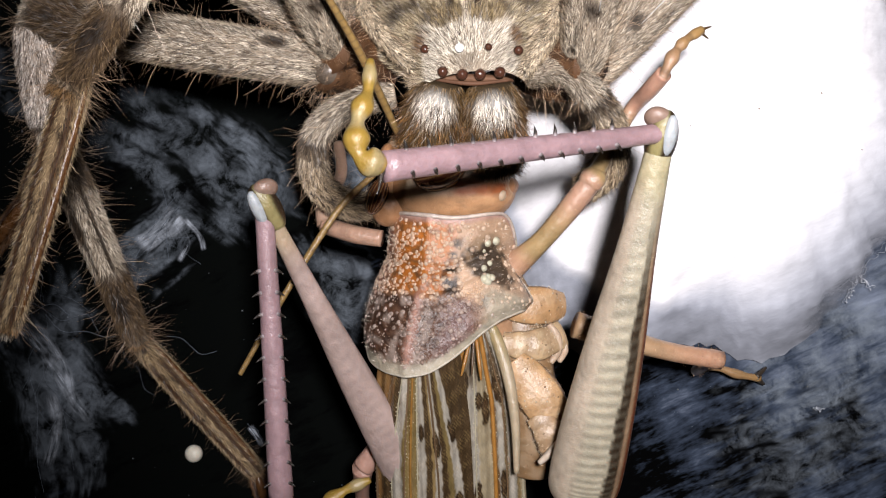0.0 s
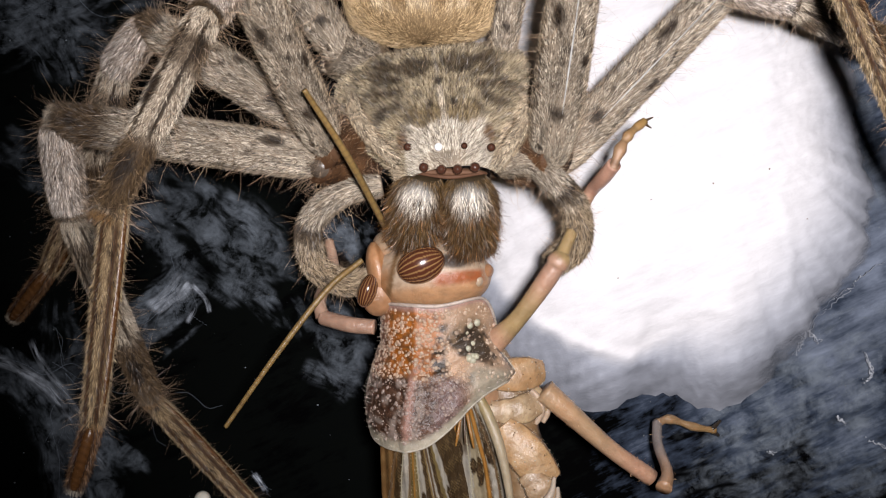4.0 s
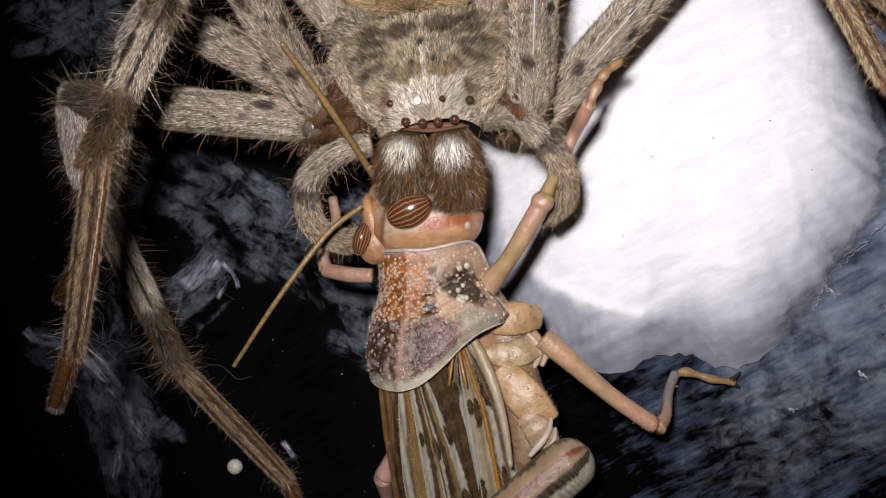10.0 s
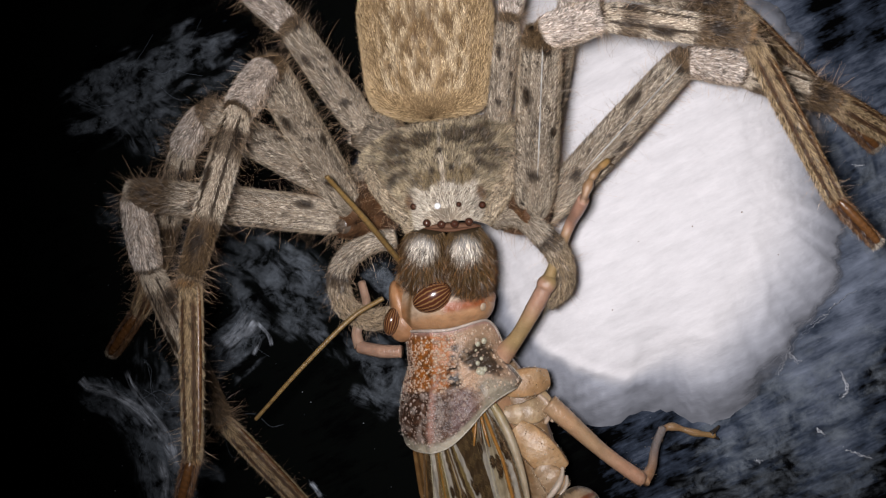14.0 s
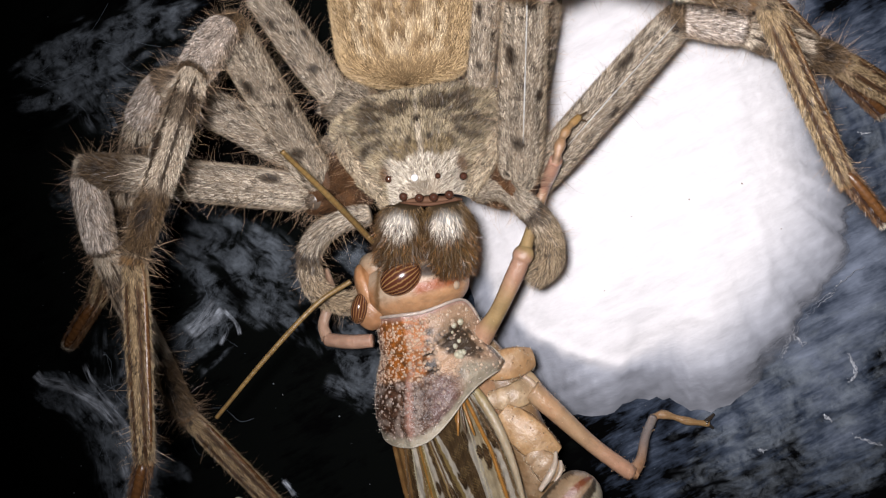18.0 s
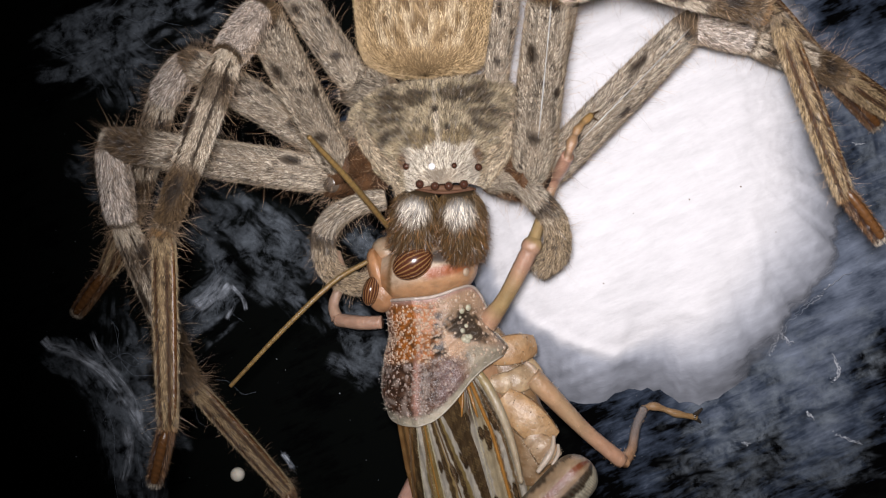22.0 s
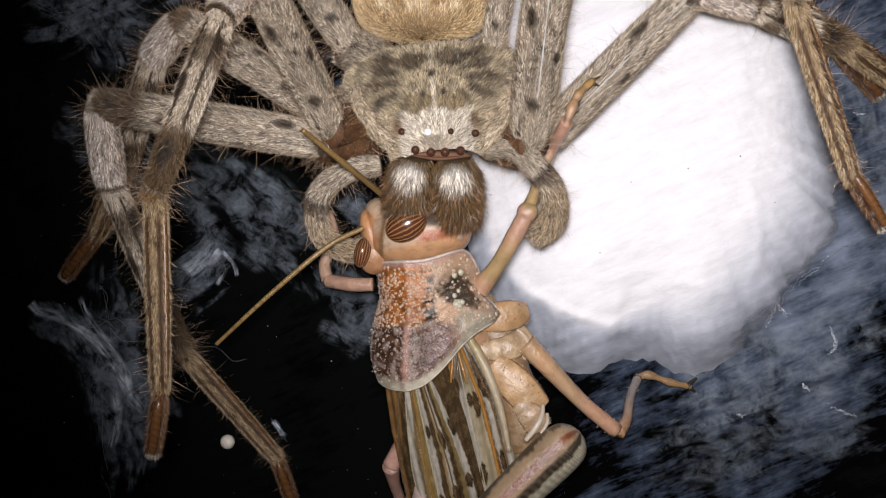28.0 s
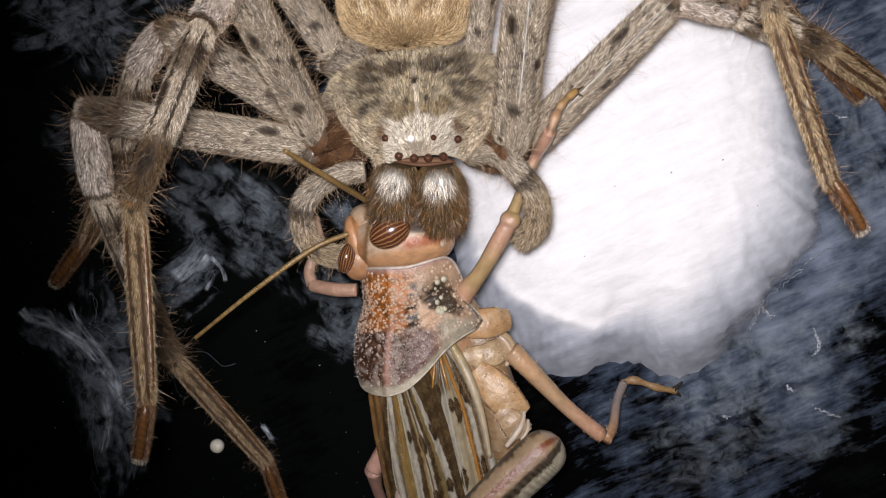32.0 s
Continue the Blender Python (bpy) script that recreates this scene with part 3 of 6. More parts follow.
for k, (line, wide, strong, silk) in enumerate((
        ([(-45.6, -16.8), (-42.8, -17.6), (-39.7, -19.3), (-37.4, -21.7), (-35.2, -24.9), (-32.9, -28.1)], 0.75, 1.0, FILM_BRIGHT),
        ([(-46.0, -16.2), (-45.2, -17.0), (-44.2, -17.2)], 0.8, 1.0, FILM_BRIGHT),
        ([(-40.6, -15.2), (-39.2, -18.0), (-36.0, -22.0), (-34.4, -26.6)], 0.5, 0.9, FILM_BRIGHT),
        ([(-40.3, -17.2), (-37.2, -19.0), (-34.7, -21.3), (-32.1, -24.8)], 1.6, 0.7, FILM),
        ([(-41.0, -19.0), (-38.8, -23.5), (-37.8, -27.2), (-36.8, -31.5)], 2.2, 0.8, FILM),
        ([(-36.6, -25.0), (-36.0, -28.0), (-36.8, -31.5)], 0.6, 0.9, FILM_BRIGHT),
        ([(-38.0, -17.4), (-33.0, -18.4), (-28.4, -18.0)], 0.7, 0.8, FILM),
        ([(-29.4, -12.8), (-27.0, -10.9), (-25.8, -9.7)], 1.4, 0.9, FILM_BRIGHT),
        ([(-26.4, -10.3), (-25.3, -12.1), (-26.0, -13.8)], 0.35, 1.0, FILM_BRIGHT),
        ([(-25.6, -10.0), (-24.2, -11.6), (-23.8, -12.8)], 0.3, 1.0, FILM_BRIGHT),
        ([(-47.0, 16.0), (-41.9, 13.0), (-38.5, 8.6)], 1.0, 0.9, FILM),
        ([(-44.6, 17.2), (-38.9, 13.4), (-36.0, 8.0)], 2.4, 0.9, FILM),
        ([(-41.5, 18.0), (-36.2, 13.2), (-33.0, 12.0)], 3.0, 0.7, FILM),
        ([(-23.6, -2.5), (-19.3, -4.8), (-16.8, -9.5)], 2.6, 0.9, FILM),
        ([(-15.3, -17.6), (-12.3, -19.0), (-10.5, -20.6)], 1.2, 0.8, FILM),
        ([(-19.6, -27.5), (-18.9, -28.4), (-18.4, -29.2)], 0.4, 1.0, FILM_BRIGHT))):
    streak(line, wide, strong, silk, 40 + k, STREAK)
for k, (p, q, wide, strong) in enumerate((((-45.5, -16.4, 0.3), (-30.6, -27.7, 0.3), 3.0, 0.9), ((-37.7, -12.6, 0.3), (-34.6, -35, 0.3), 4.5, 0.6), ((-31.5, -16, 0.3), (-24, -8.7, 0.3), 4.0, 0.75),
                                          ((-31.4, -0.6, 0.3), (-15.5, -11.4, 0.3), 5.5, 0.55), ((-15.6, -10.8, 0.3), (-8.2, -19.9, 0.3), 4.0, 0.55), ((-47.1, 13.3, 0.3), (-28.1, 21, 0.3), 6.0, 0.75),
                                          ((-42.6, 4, 0.3), (-29.5, -3.5, 0.3), 5.0, 0.4), ((-12.4, -3.6, 0.3), (-9.9, -6.4, 0.3), 2.2, 2.5), ((-14, -3.1, 0.3), (-8.6, -7.1, 0.3), 3.0, 0.9), 
                                          ((20.7, -24.7, 0.3), (41.7, -14.9, 0.3), 7.0, 0.7), ((19.2, -31, 0.3), (41.9, -23.9, 0.3), 5.5, 0.4), ((36.6, 13.4, 0.3), (42.6, -7, 0.3), 7.0, 0.6))):
    film(p, q, wide, strong, k)


# ---- the spider ----
PALE, GREY, BROWN, DARK, TAN = vec(0.70, 0.65, 0.56), vec(0.36, 0.30, 0.23), vec(0.17, 0.118, 0.066), vec(0.05, 0.037, 0.026), vec(0.38, 0.235, 0.11)

spider = thing("huntsman_spider", (0, 8, 0), "large grey-brown hairy huntsman spider feeding on a locust", "spider")


def segment(name, points, radii, parent, look_of, pivot=None, fur=900, long_hairs=60, reach=2.2, label="", sides=18, flat=1.0, coat_lean=0.3, strip=None, line_mark=None):
    """One leg segment: a furred tapering tube with scattered dark bristles; strip: the angle of a bare glossy line
    along it; the last angle: of a thin white highlight put on as a tube.
    """
    lump = Lump()
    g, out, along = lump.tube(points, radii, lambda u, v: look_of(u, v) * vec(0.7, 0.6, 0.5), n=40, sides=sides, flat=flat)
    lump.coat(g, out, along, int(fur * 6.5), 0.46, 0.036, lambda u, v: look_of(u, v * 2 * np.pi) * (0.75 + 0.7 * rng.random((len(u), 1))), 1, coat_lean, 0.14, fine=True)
    lump.coat(g, out, along, int(fur * 1.9), 0.55, 0.042, (0.09, 0.07, 0.055), 2, coat_lean * 0.9, 0.16, fine=True)
    lump.coat(g, out, along, long_hairs * 3, reach * 0.75, 0.024, (0.7, 0.66, 0.6), 2, 0.62, 0.3)
    lump.coat(g, out, along, long_hairs * 3, reach * 1.35, 0.018, (1.5, 1.45, 1.4), 2, 0.72, 0.3)
    if strip is not None:
        k = int(round(strip / (2 * np.pi) * sides)) % sides
        lump.tube(g[2:-2:3, k] - out[2:-2:3, k] * np.mean(radii) * 0.16, [np.mean(radii) * q * (1.9 if reach < 1 else 1.0) for q in (0.12, 0.38, 0.4, 0.3)], lambda u, v: vec(0.16, 0.07, 0.024) * (0.8 + 0.5 * np.sin(u * 37 + np.sin(v) * 2) ** 2)[..., None], 30, 10, slot=3)
    if line_mark is not None:
        # thin white tube that stands in for the highlight along the femur
        k = int(round(line_mark / (2 * np.pi) * sides)) % sides
        lump.tube(g[14:-3:3, k] + out[14:-3:3, k] * 0.085, [0.02, 0.06, 0.07, 0.045, 0.06, 0.05, 0.02], (0.75, 0.74, 0.70), 40, 8, slot=3)
    return lump.make(name, [FUR_SKIN, FUR, BRISTLE, HORN], parent, label, pivot)


def speckled(base, spots=(), ends=(), seed=0, under=None):
    """Colours of a leg: dark spots at (along, around, size), darker flanks and ends, fine dark speckle."""

    draw = np.random.default_rng(seed)
    dots = [(draw.uniform(0, 1), draw.uniform(0, np.pi), draw.uniform(0.006, 0.014)) for _ in range(70)]

    def pattern(s, t):
        s, t = np.asarray(s, float), np.asarray(t, float)
        c = np.broadcast_to(np.asarray(base, float), s.shape + (3,)).copy()
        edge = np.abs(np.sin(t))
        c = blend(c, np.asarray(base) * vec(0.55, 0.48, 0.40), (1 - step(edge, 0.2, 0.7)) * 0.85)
        streak = lumpy(np.stack([np.cos(t) * 8, np.sin(t) * 8, s * 6 + seed * 3.7], -1), 1.0)
        c = c * (0.92 + 0.9 * np.clip(streak, -0.55, 0.35))[..., None]
        for lo, hi, colour, soft in ends:
            c = blend(c, colour, step(s, lo - soft, lo) * (1 - step(s, hi, hi + soft)))
        for a, b, r in list(spots) + dots:
            turn = np.abs((t - b + np.pi) % (2 * np.pi) - np.pi)
            c = blend(c, DARK * 0.8, 1 - step(np.hypot((s - a) / r, turn / (r * 9)), 0.5, 1.0))
        return c

    return pattern


SEGMENTS = {}


def leg(points, radii, looks, names=("femur", "patella", "tibia", "metatarsus", "tarsus"), fur=1.0, line_mark=None):
    """A leg from hip to foot: a femur part that carries the further segments."""
    top = None
    for k, name in enumerate(names):
        a, b = vec(*points[k]), vec(*points[k + 1])
        r0, r1 = radii[k]
        length = np.linalg.norm(b - a)
        way = (b - a) / length
        mid = [a - way * 0.25 * r0, a + way * length * 0.12, a + way * length * 0.5, a + way * length * 0.88, b + way * 0.25 * r1]
        rr = [r0 * 0.62, r0 * 0.95, (r0 + r1) * 0.53, r1 * 1.0, r1 * 0.7]
        ob = segment("leg" if k == 0 else name, mid, rr, spider if k == 0 else top, looks[k], points[k], int(fur * 170 * length * (r0 + r1) / 2), int((7 if k < 3 else 4) * length), (1.9, 1.7, 1.9, 1.2, 0.5)[k], strip=(None, None, None, 2.7, 1.75)[k], line_mark=line_mark if k == 0 else None)
        if k == 0:
            top = ob
        SEGMENTS.setdefault(top.name, {})[name] = (ob, points[k], points[k + 1])
    return top


T2 = np.pi / 2


def striped(base, line, top):
    """A pattern with a dark line along the upper side, between two lengths."""

    def pattern(s, t):
        c = base(s, t)
        lo, hi, wide = line
        turn = np.abs((np.asarray(t) - T2 + np.pi) % (2 * np.pi) - np.pi)
        c = blend(c, top, (1 - step(np.abs(turn - 0.55), wide * 0.6, wide)) * step(s, lo, lo + 0.08) * (1 - step(s, hi - 0.05, hi)))
        return c

    return pattern


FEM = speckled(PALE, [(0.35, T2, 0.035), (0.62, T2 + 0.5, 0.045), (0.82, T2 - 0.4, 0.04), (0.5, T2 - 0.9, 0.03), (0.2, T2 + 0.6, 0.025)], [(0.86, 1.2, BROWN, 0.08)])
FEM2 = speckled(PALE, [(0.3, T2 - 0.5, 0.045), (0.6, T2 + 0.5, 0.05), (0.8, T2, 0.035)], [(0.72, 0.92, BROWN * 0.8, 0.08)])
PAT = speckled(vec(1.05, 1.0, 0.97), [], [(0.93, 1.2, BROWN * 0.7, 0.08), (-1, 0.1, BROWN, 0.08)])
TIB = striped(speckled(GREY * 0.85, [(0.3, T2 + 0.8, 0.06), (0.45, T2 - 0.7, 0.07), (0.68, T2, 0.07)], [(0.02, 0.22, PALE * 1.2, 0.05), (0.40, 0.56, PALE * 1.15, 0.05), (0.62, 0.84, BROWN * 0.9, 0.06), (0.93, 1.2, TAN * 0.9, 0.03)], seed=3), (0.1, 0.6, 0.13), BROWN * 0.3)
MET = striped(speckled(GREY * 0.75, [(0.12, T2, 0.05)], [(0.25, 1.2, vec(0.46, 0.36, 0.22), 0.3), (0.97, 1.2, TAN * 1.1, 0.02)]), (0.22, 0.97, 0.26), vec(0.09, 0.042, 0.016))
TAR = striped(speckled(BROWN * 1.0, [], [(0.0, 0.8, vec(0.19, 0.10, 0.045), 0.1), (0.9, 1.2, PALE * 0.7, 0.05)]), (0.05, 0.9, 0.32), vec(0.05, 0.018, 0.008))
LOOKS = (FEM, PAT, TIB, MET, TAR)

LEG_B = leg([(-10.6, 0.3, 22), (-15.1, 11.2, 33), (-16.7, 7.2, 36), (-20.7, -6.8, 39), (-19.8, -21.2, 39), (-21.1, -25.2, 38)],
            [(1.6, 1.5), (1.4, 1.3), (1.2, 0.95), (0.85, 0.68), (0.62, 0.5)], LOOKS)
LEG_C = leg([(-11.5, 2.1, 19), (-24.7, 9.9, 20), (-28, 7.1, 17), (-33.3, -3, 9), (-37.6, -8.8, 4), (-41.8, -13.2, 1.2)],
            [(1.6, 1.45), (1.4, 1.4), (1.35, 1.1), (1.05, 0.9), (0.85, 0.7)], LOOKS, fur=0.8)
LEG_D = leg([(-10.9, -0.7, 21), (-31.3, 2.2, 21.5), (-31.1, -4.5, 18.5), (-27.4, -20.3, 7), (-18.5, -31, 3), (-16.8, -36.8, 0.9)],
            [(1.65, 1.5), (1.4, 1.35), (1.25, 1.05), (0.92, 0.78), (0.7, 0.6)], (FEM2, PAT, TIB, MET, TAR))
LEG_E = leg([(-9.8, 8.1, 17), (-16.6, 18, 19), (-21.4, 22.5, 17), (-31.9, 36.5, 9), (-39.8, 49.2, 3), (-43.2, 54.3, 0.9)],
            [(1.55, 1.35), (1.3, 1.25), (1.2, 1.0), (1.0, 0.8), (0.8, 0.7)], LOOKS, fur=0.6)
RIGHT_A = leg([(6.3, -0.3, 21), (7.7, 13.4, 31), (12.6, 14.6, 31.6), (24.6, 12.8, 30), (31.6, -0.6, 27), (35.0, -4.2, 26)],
              [(1.85, 1.65), (1.5, 1.35), (1.25, 1.0), (0.88, 0.72), (0.66, 0.55)], LOOKS, line_mark=T2)
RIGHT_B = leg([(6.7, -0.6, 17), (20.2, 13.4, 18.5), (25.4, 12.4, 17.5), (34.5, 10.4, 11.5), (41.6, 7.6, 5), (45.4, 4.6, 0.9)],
              [(1.7, 1.5), (1.45, 1.4), (1.45, 1.3), (1.15, 0.95), (0.8, 0.7)], LOOKS, line_mark=T2)
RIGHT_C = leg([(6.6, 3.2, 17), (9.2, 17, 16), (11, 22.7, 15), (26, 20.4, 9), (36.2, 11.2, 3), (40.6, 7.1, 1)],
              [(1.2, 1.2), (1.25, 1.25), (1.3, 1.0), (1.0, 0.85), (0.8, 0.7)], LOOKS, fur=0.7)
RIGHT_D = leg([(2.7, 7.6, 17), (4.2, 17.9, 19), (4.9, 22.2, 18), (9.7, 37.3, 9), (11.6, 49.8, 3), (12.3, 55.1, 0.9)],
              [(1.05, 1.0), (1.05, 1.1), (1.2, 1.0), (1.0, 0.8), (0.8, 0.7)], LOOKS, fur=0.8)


def carapace():
    """A broad furred shield, higher and squarer at the head."""
    lump = Lump()
    back, front = (-2.9, 9, 18), (-1.3, -1.7, 22.5)
    back, front = vec(*back), vec(*front)
    ax = unit(front - back)
    wide = unit(vec(1, 0, 0) - ax * ax[0])
    up = np.cross(wide, ax) * -1
    if up[2] < 0:
        up = -up
    n, m = 92, 97
    s = np.linspace(0, 1, n)
    a = np.linspace(-1, 1, m)
    half = np.interp(s, [0, 0.06, 0.2, 0.42, 0.62, 0.75, 0.88, 1.0], [5.6, 6.9, 7.8, 8.0, 7.1, 5.5, 4.3, 3.8])
    high = np.interp(s, [0, 0.1, 0.3, 0.5, 0.75, 0.92, 1.0], [0.6, 2.0, 3.2, 3.4, 3.6, 3.3, 2.4])
    L = np.linalg.norm(front - back)
    S, A = np.meshgrid(s, a, indexing="ij")
    prof = (1 - np.abs(A) ** 2.6) ** 0.75
    g = back + ax * (S * L)[..., None] + wide * (A * half[:, None])[..., None] + up * (prof * high[:, None] - 1.6)[..., None]
    # the midline furrow
    g -= up * (0.35 * np.exp(-((A * half[:, None] / 0.35) ** 2)) * (1 - step(S, 0.3, 0.6)))[..., None]
    X = A * half[:, None]
    Y = (S - 0.40) * L
    r, ang = np.hypot(X, Y), np.arctan2(X, Y)
    fleck = 0.6 * lumpy(np.stack([np.abs(X) * 1.2, S * 10, 0 * S + 7], -1), 0.9) + 0.8 * lumpy(np.stack([ang * 9, r * 0.9, 0 * S + 2], -1), 1.6)
    c = np.broadcast_to(vec(0.44, 0.385, 0.27), g.shape).copy()
    c = blend(c, vec(0.62, 0.55, 0.40), step(np.abs(X) - np.interp(S, [0, 0.5, 0.7], [5.2, 6.0, 4.5]), 0, 1.2))
    # warm dark patches: a pair beside the midline behind the pit, broken bars sweeping out and forward from it
    soot = vec(0.062, 0.046, 0.024)
    c = blend(c, vec(0.64, 0.57, 0.43), (1 - step(S + 0.03 * fleck, 0.08, 0.17)) * 0.9)
    c = blend(c, soot, (1 - step(np.hypot((np.abs(X) - 1.5) / 1.5, (S - 0.27) / 0.11) + 0.45 * fleck, 0.6, 1.15)) * 0.9)
    c = blend(c, soot, (1 - step(np.hypot((np.abs(X) - 4.3) / 1.3, (S - 0.27) / 0.08) + 0.6 * fleck, 0.5, 1.1)) * 0.85)
    for turn, near, far in ((1.98, 1.6, 6.2), (1.62, 2.2, 5.4), (1.30, 2.4, 6.2), (0.98, 3.0, 6.0), (0.62, 2.8, 4.6)):
        bar = np.exp(-(((np.abs(ang) - turn - 0.03 * r) / 0.12) ** 2)) * step(r, near, near + 0.8) * (1 - step(r, far - 1, far))
        c = blend(c, soot * 1.1, np.clip(bar * (1.2 + 1.1 * fleck), 0, 0.95))
    c = blend(c, vec(0.24, 0.185, 0.095), step(S + 0.03 * fleck, 0.56, 0.64) * (1 - step(S, 0.72, 0.77)) * (1 - step(np.abs(X), 2.0, 3.2)) * 0.85)
    c = blend(c, vec(0.72, 0.62, 0.47), (1 - step(np.abs(np.abs(X) - np.interp(S, [0.3, 0.6, 0.75, 1.0], [7.3, 6.2, 4.6, 3.6])), 0.2, 0.6)) * step(S, 0.35, 0.5))
    c = blend(c, vec(0.76, 0.73, 0.65), step(S + 0.02 * np.cos(X * 2.1) + 0.025 * fleck, 0.715, 0.745) * (1 - step(np.abs(X), 2.8, 3.3)))
    c = blend(c, PALE * 1.1, (1 - step(np.abs(X), 0.08, 0.24)) * (1 - step(S, 0.72, 0.76)) * (0.5 + 0.4 * step(S, 0.36, 0.42)))
    c = blend(c, soot * 0.4, (1 - step(np.hypot(X / 0.4, (S - 0.40) / 0.04), 0.5, 1.1)))
    for q, w in ((0.85, 0.59), (-0.85, 0.59)):
        c = blend(c, soot * 0.7, (1 - step(np.hypot((X - q) / 0.32, (S - w) / 0.045), 0.4, 1.1)) * 0.9)
    grain = lumpy(np.stack([ang * 7, r * 0.7, 0 * r], -1), 1.0) + 0.5 * lumpy(np.stack([X, Y, 0 * X], -1), 1.7)
    c = c * (0.95 + 0.9 * np.clip(grain, -0.5, 0.3) * (1 - 0.6 * step(S, 0.68, 0.75)))[..., None]
    for q in (-3.15, 3.15):
        c = blend(c, vec(0.16, 0.085, 0.035), (1 - step(np.hypot((X - q) / 0.6, (S - 0.80) / 0.075), 0.4, 1.0)) * 0.9)
    lump.grid(g, c * vec(0.6, 0.5, 0.4), 0)
    du = np.gradient(g, axis=0)
    dv = np.gradient(g, axis=1)
    out = unit(np.cross(dv, du))
    out *= np.sign((out @ up))[..., None]

    def tint(u, v):
        i, j = np.clip((u * (n - 1)).astype(int), 0, n - 1), np.clip((v * m).astype(int), 0, m - 1)
        return c[i, j] * (0.75 + 0.75 * rng.random((len(u), 1)))

    lay = unit(wide * (A * 0.9)[..., None] - ax * 0.5 + 0 * g)
    inner = lambda r, u, v: v < 0.975
    lump.coat(g, out, lay, 56000, 0.42, 0.036, tint, 1, 0.28, 0.14, inner, fine=True)
    lump.coat(g, out, lay, 9000, 0.6, 0.045, (0.16, 0.13, 0.09), 2, 0.3, 0.16, inner, fine=True)
    lump.coat(g, out, lay, 500, 0.9, 0.028, (1, 1, 1), 2, 0.6, 0.3, inner)
    return lump.make("carapace", [FUR_SKIN, FUR, BRISTLE], spider, "broad grey-brown carapace with a pale furred face")


CARAPACE = carapace()


def spider_eyes():
    for name, p, r in (("shining_eye", (-2.1, 0, 24.1), 0.30), ("eye", (-0.2, 0.1, 24), 0.26), ("eye", (-4.4, 0.1, 23), 0.34), ("eye", (1.8, 0.1, 23), 0.34),
                       ("eye", (-3.2, -1.4, 23.1), 0.40), ("eye", (-1.9, -1.55, 23.1), 0.40), ("eye", (-0.7, -1.55, 23.1), 0.40), ("eye", (0.6, -1.4, 23.1), 0.40)):
        lump = Lump()
        painted_glint = name == "shining_eye"
        # one eye gets its white glint as base colour, the others are dark
        lump.blob(p, np.eye(3) * r, (0.9, 0.9, 0.92) if painted_glint else (0.05, 0.02, 0.012), 0, 12, 18)
        lump.make("eye", EYE_BLACK, CARAPACE, "small eye painted white for its glint" if painted_glint else "small glossy dark eye")


spider_eyes()


def underside():
    """The dark sternum and coxae under the carapace, and the brown clypeus below the eyes."""
    lump = Lump()
    lump.blob((-2.8, 4, 15.5), [(5.6, 0, 0), (0, 4.6, 0), (0, 0, 3.0)], BROWN * 0.7, 0)
    lump.make("sternum", HORN, spider, "dark brown underside plate")
    bare, furred = vec(0.26, 0.14, 0.065), PALE * 0.85
    for a, b, tone in (((-8.4, 1.5, 17), LEG_B["pivot"], bare), ((-8.5, 3.2, 16), LEG_C["pivot"], furred), ((-7.9, -0, 17), LEG_D["pivot"], bare), ((-7.1, 7.1, 15), LEG_E["pivot"], furred),
                       ((2.4, 1.4, 17), RIGHT_A["pivot"], bare), ((2.4, 0.5, 16), RIGHT_B["pivot"], bare), ((1.8, 3.8, 15), RIGHT_C["pivot"], furred), ((1.3, 6.4, 15), RIGHT_D["pivot"], furred)):
        a, b = vec(*a), vec(*b)
        segment("coxa", [a, (a + b) / 2, b + unit(b - a) * 0.8], [1.9, 2.1, 1.7], spider, speckled(tone, [], [(-1, 0.3, tone * vec(0.6, 0.5, 0.4), 0.2)]), fur=300 if tone is bare else 1300, long_hairs=15)
    for pts in ([(-8.8, 4.3, 21), (-8.3, 2.6, 21.7), (-6.9, 0.6, 22.3), (-5.2, -1, 22.6)], [(4.6, 3.4, 21), (4, 1.6, 21.7), (3.2, 0.2, 22.3), (2.3, -1.2, 22.6)]):
        segment("carapace_margin", pts, [0.35, 0.55, 0.5, 0.35], CARAPACE, speckled(vec(0.85, 0.77, 0.62)), fur=600, long_hairs=8, reach=1.2)
    for p in ((-10.9, -1.2, 21.5),):
        lump = Lump()
        lump.blob(p, [(1.15, 0, 0), (0, 0.95, 0), (0, 0, 1.0)], (0.15, 0.115, 0.085), 0, 18, 26)
        lump.make("trochanter", HORN, spider, "smooth bare grey-brown joint")
    lump = Lump()
    lump.blob((-1.3, -1.7, 21.6), [(2.9, 0, 0), (0, 0.42, 0), (0, 0, 1.0)], (0.26, 0.13, 0.07), 0, 14, 24)
    lump.tube([(-4, -1.7, 22), (-1.3, -2.1, 22.7), (1.4, -1.7, 22)], [0.1, 0.16, 0.1], (0.20, 0.09, 0.045), 20, 12)
    lump.make("clypeus", FUR_SKIN, spider, "reddish-brown band below the eyes")


underside()


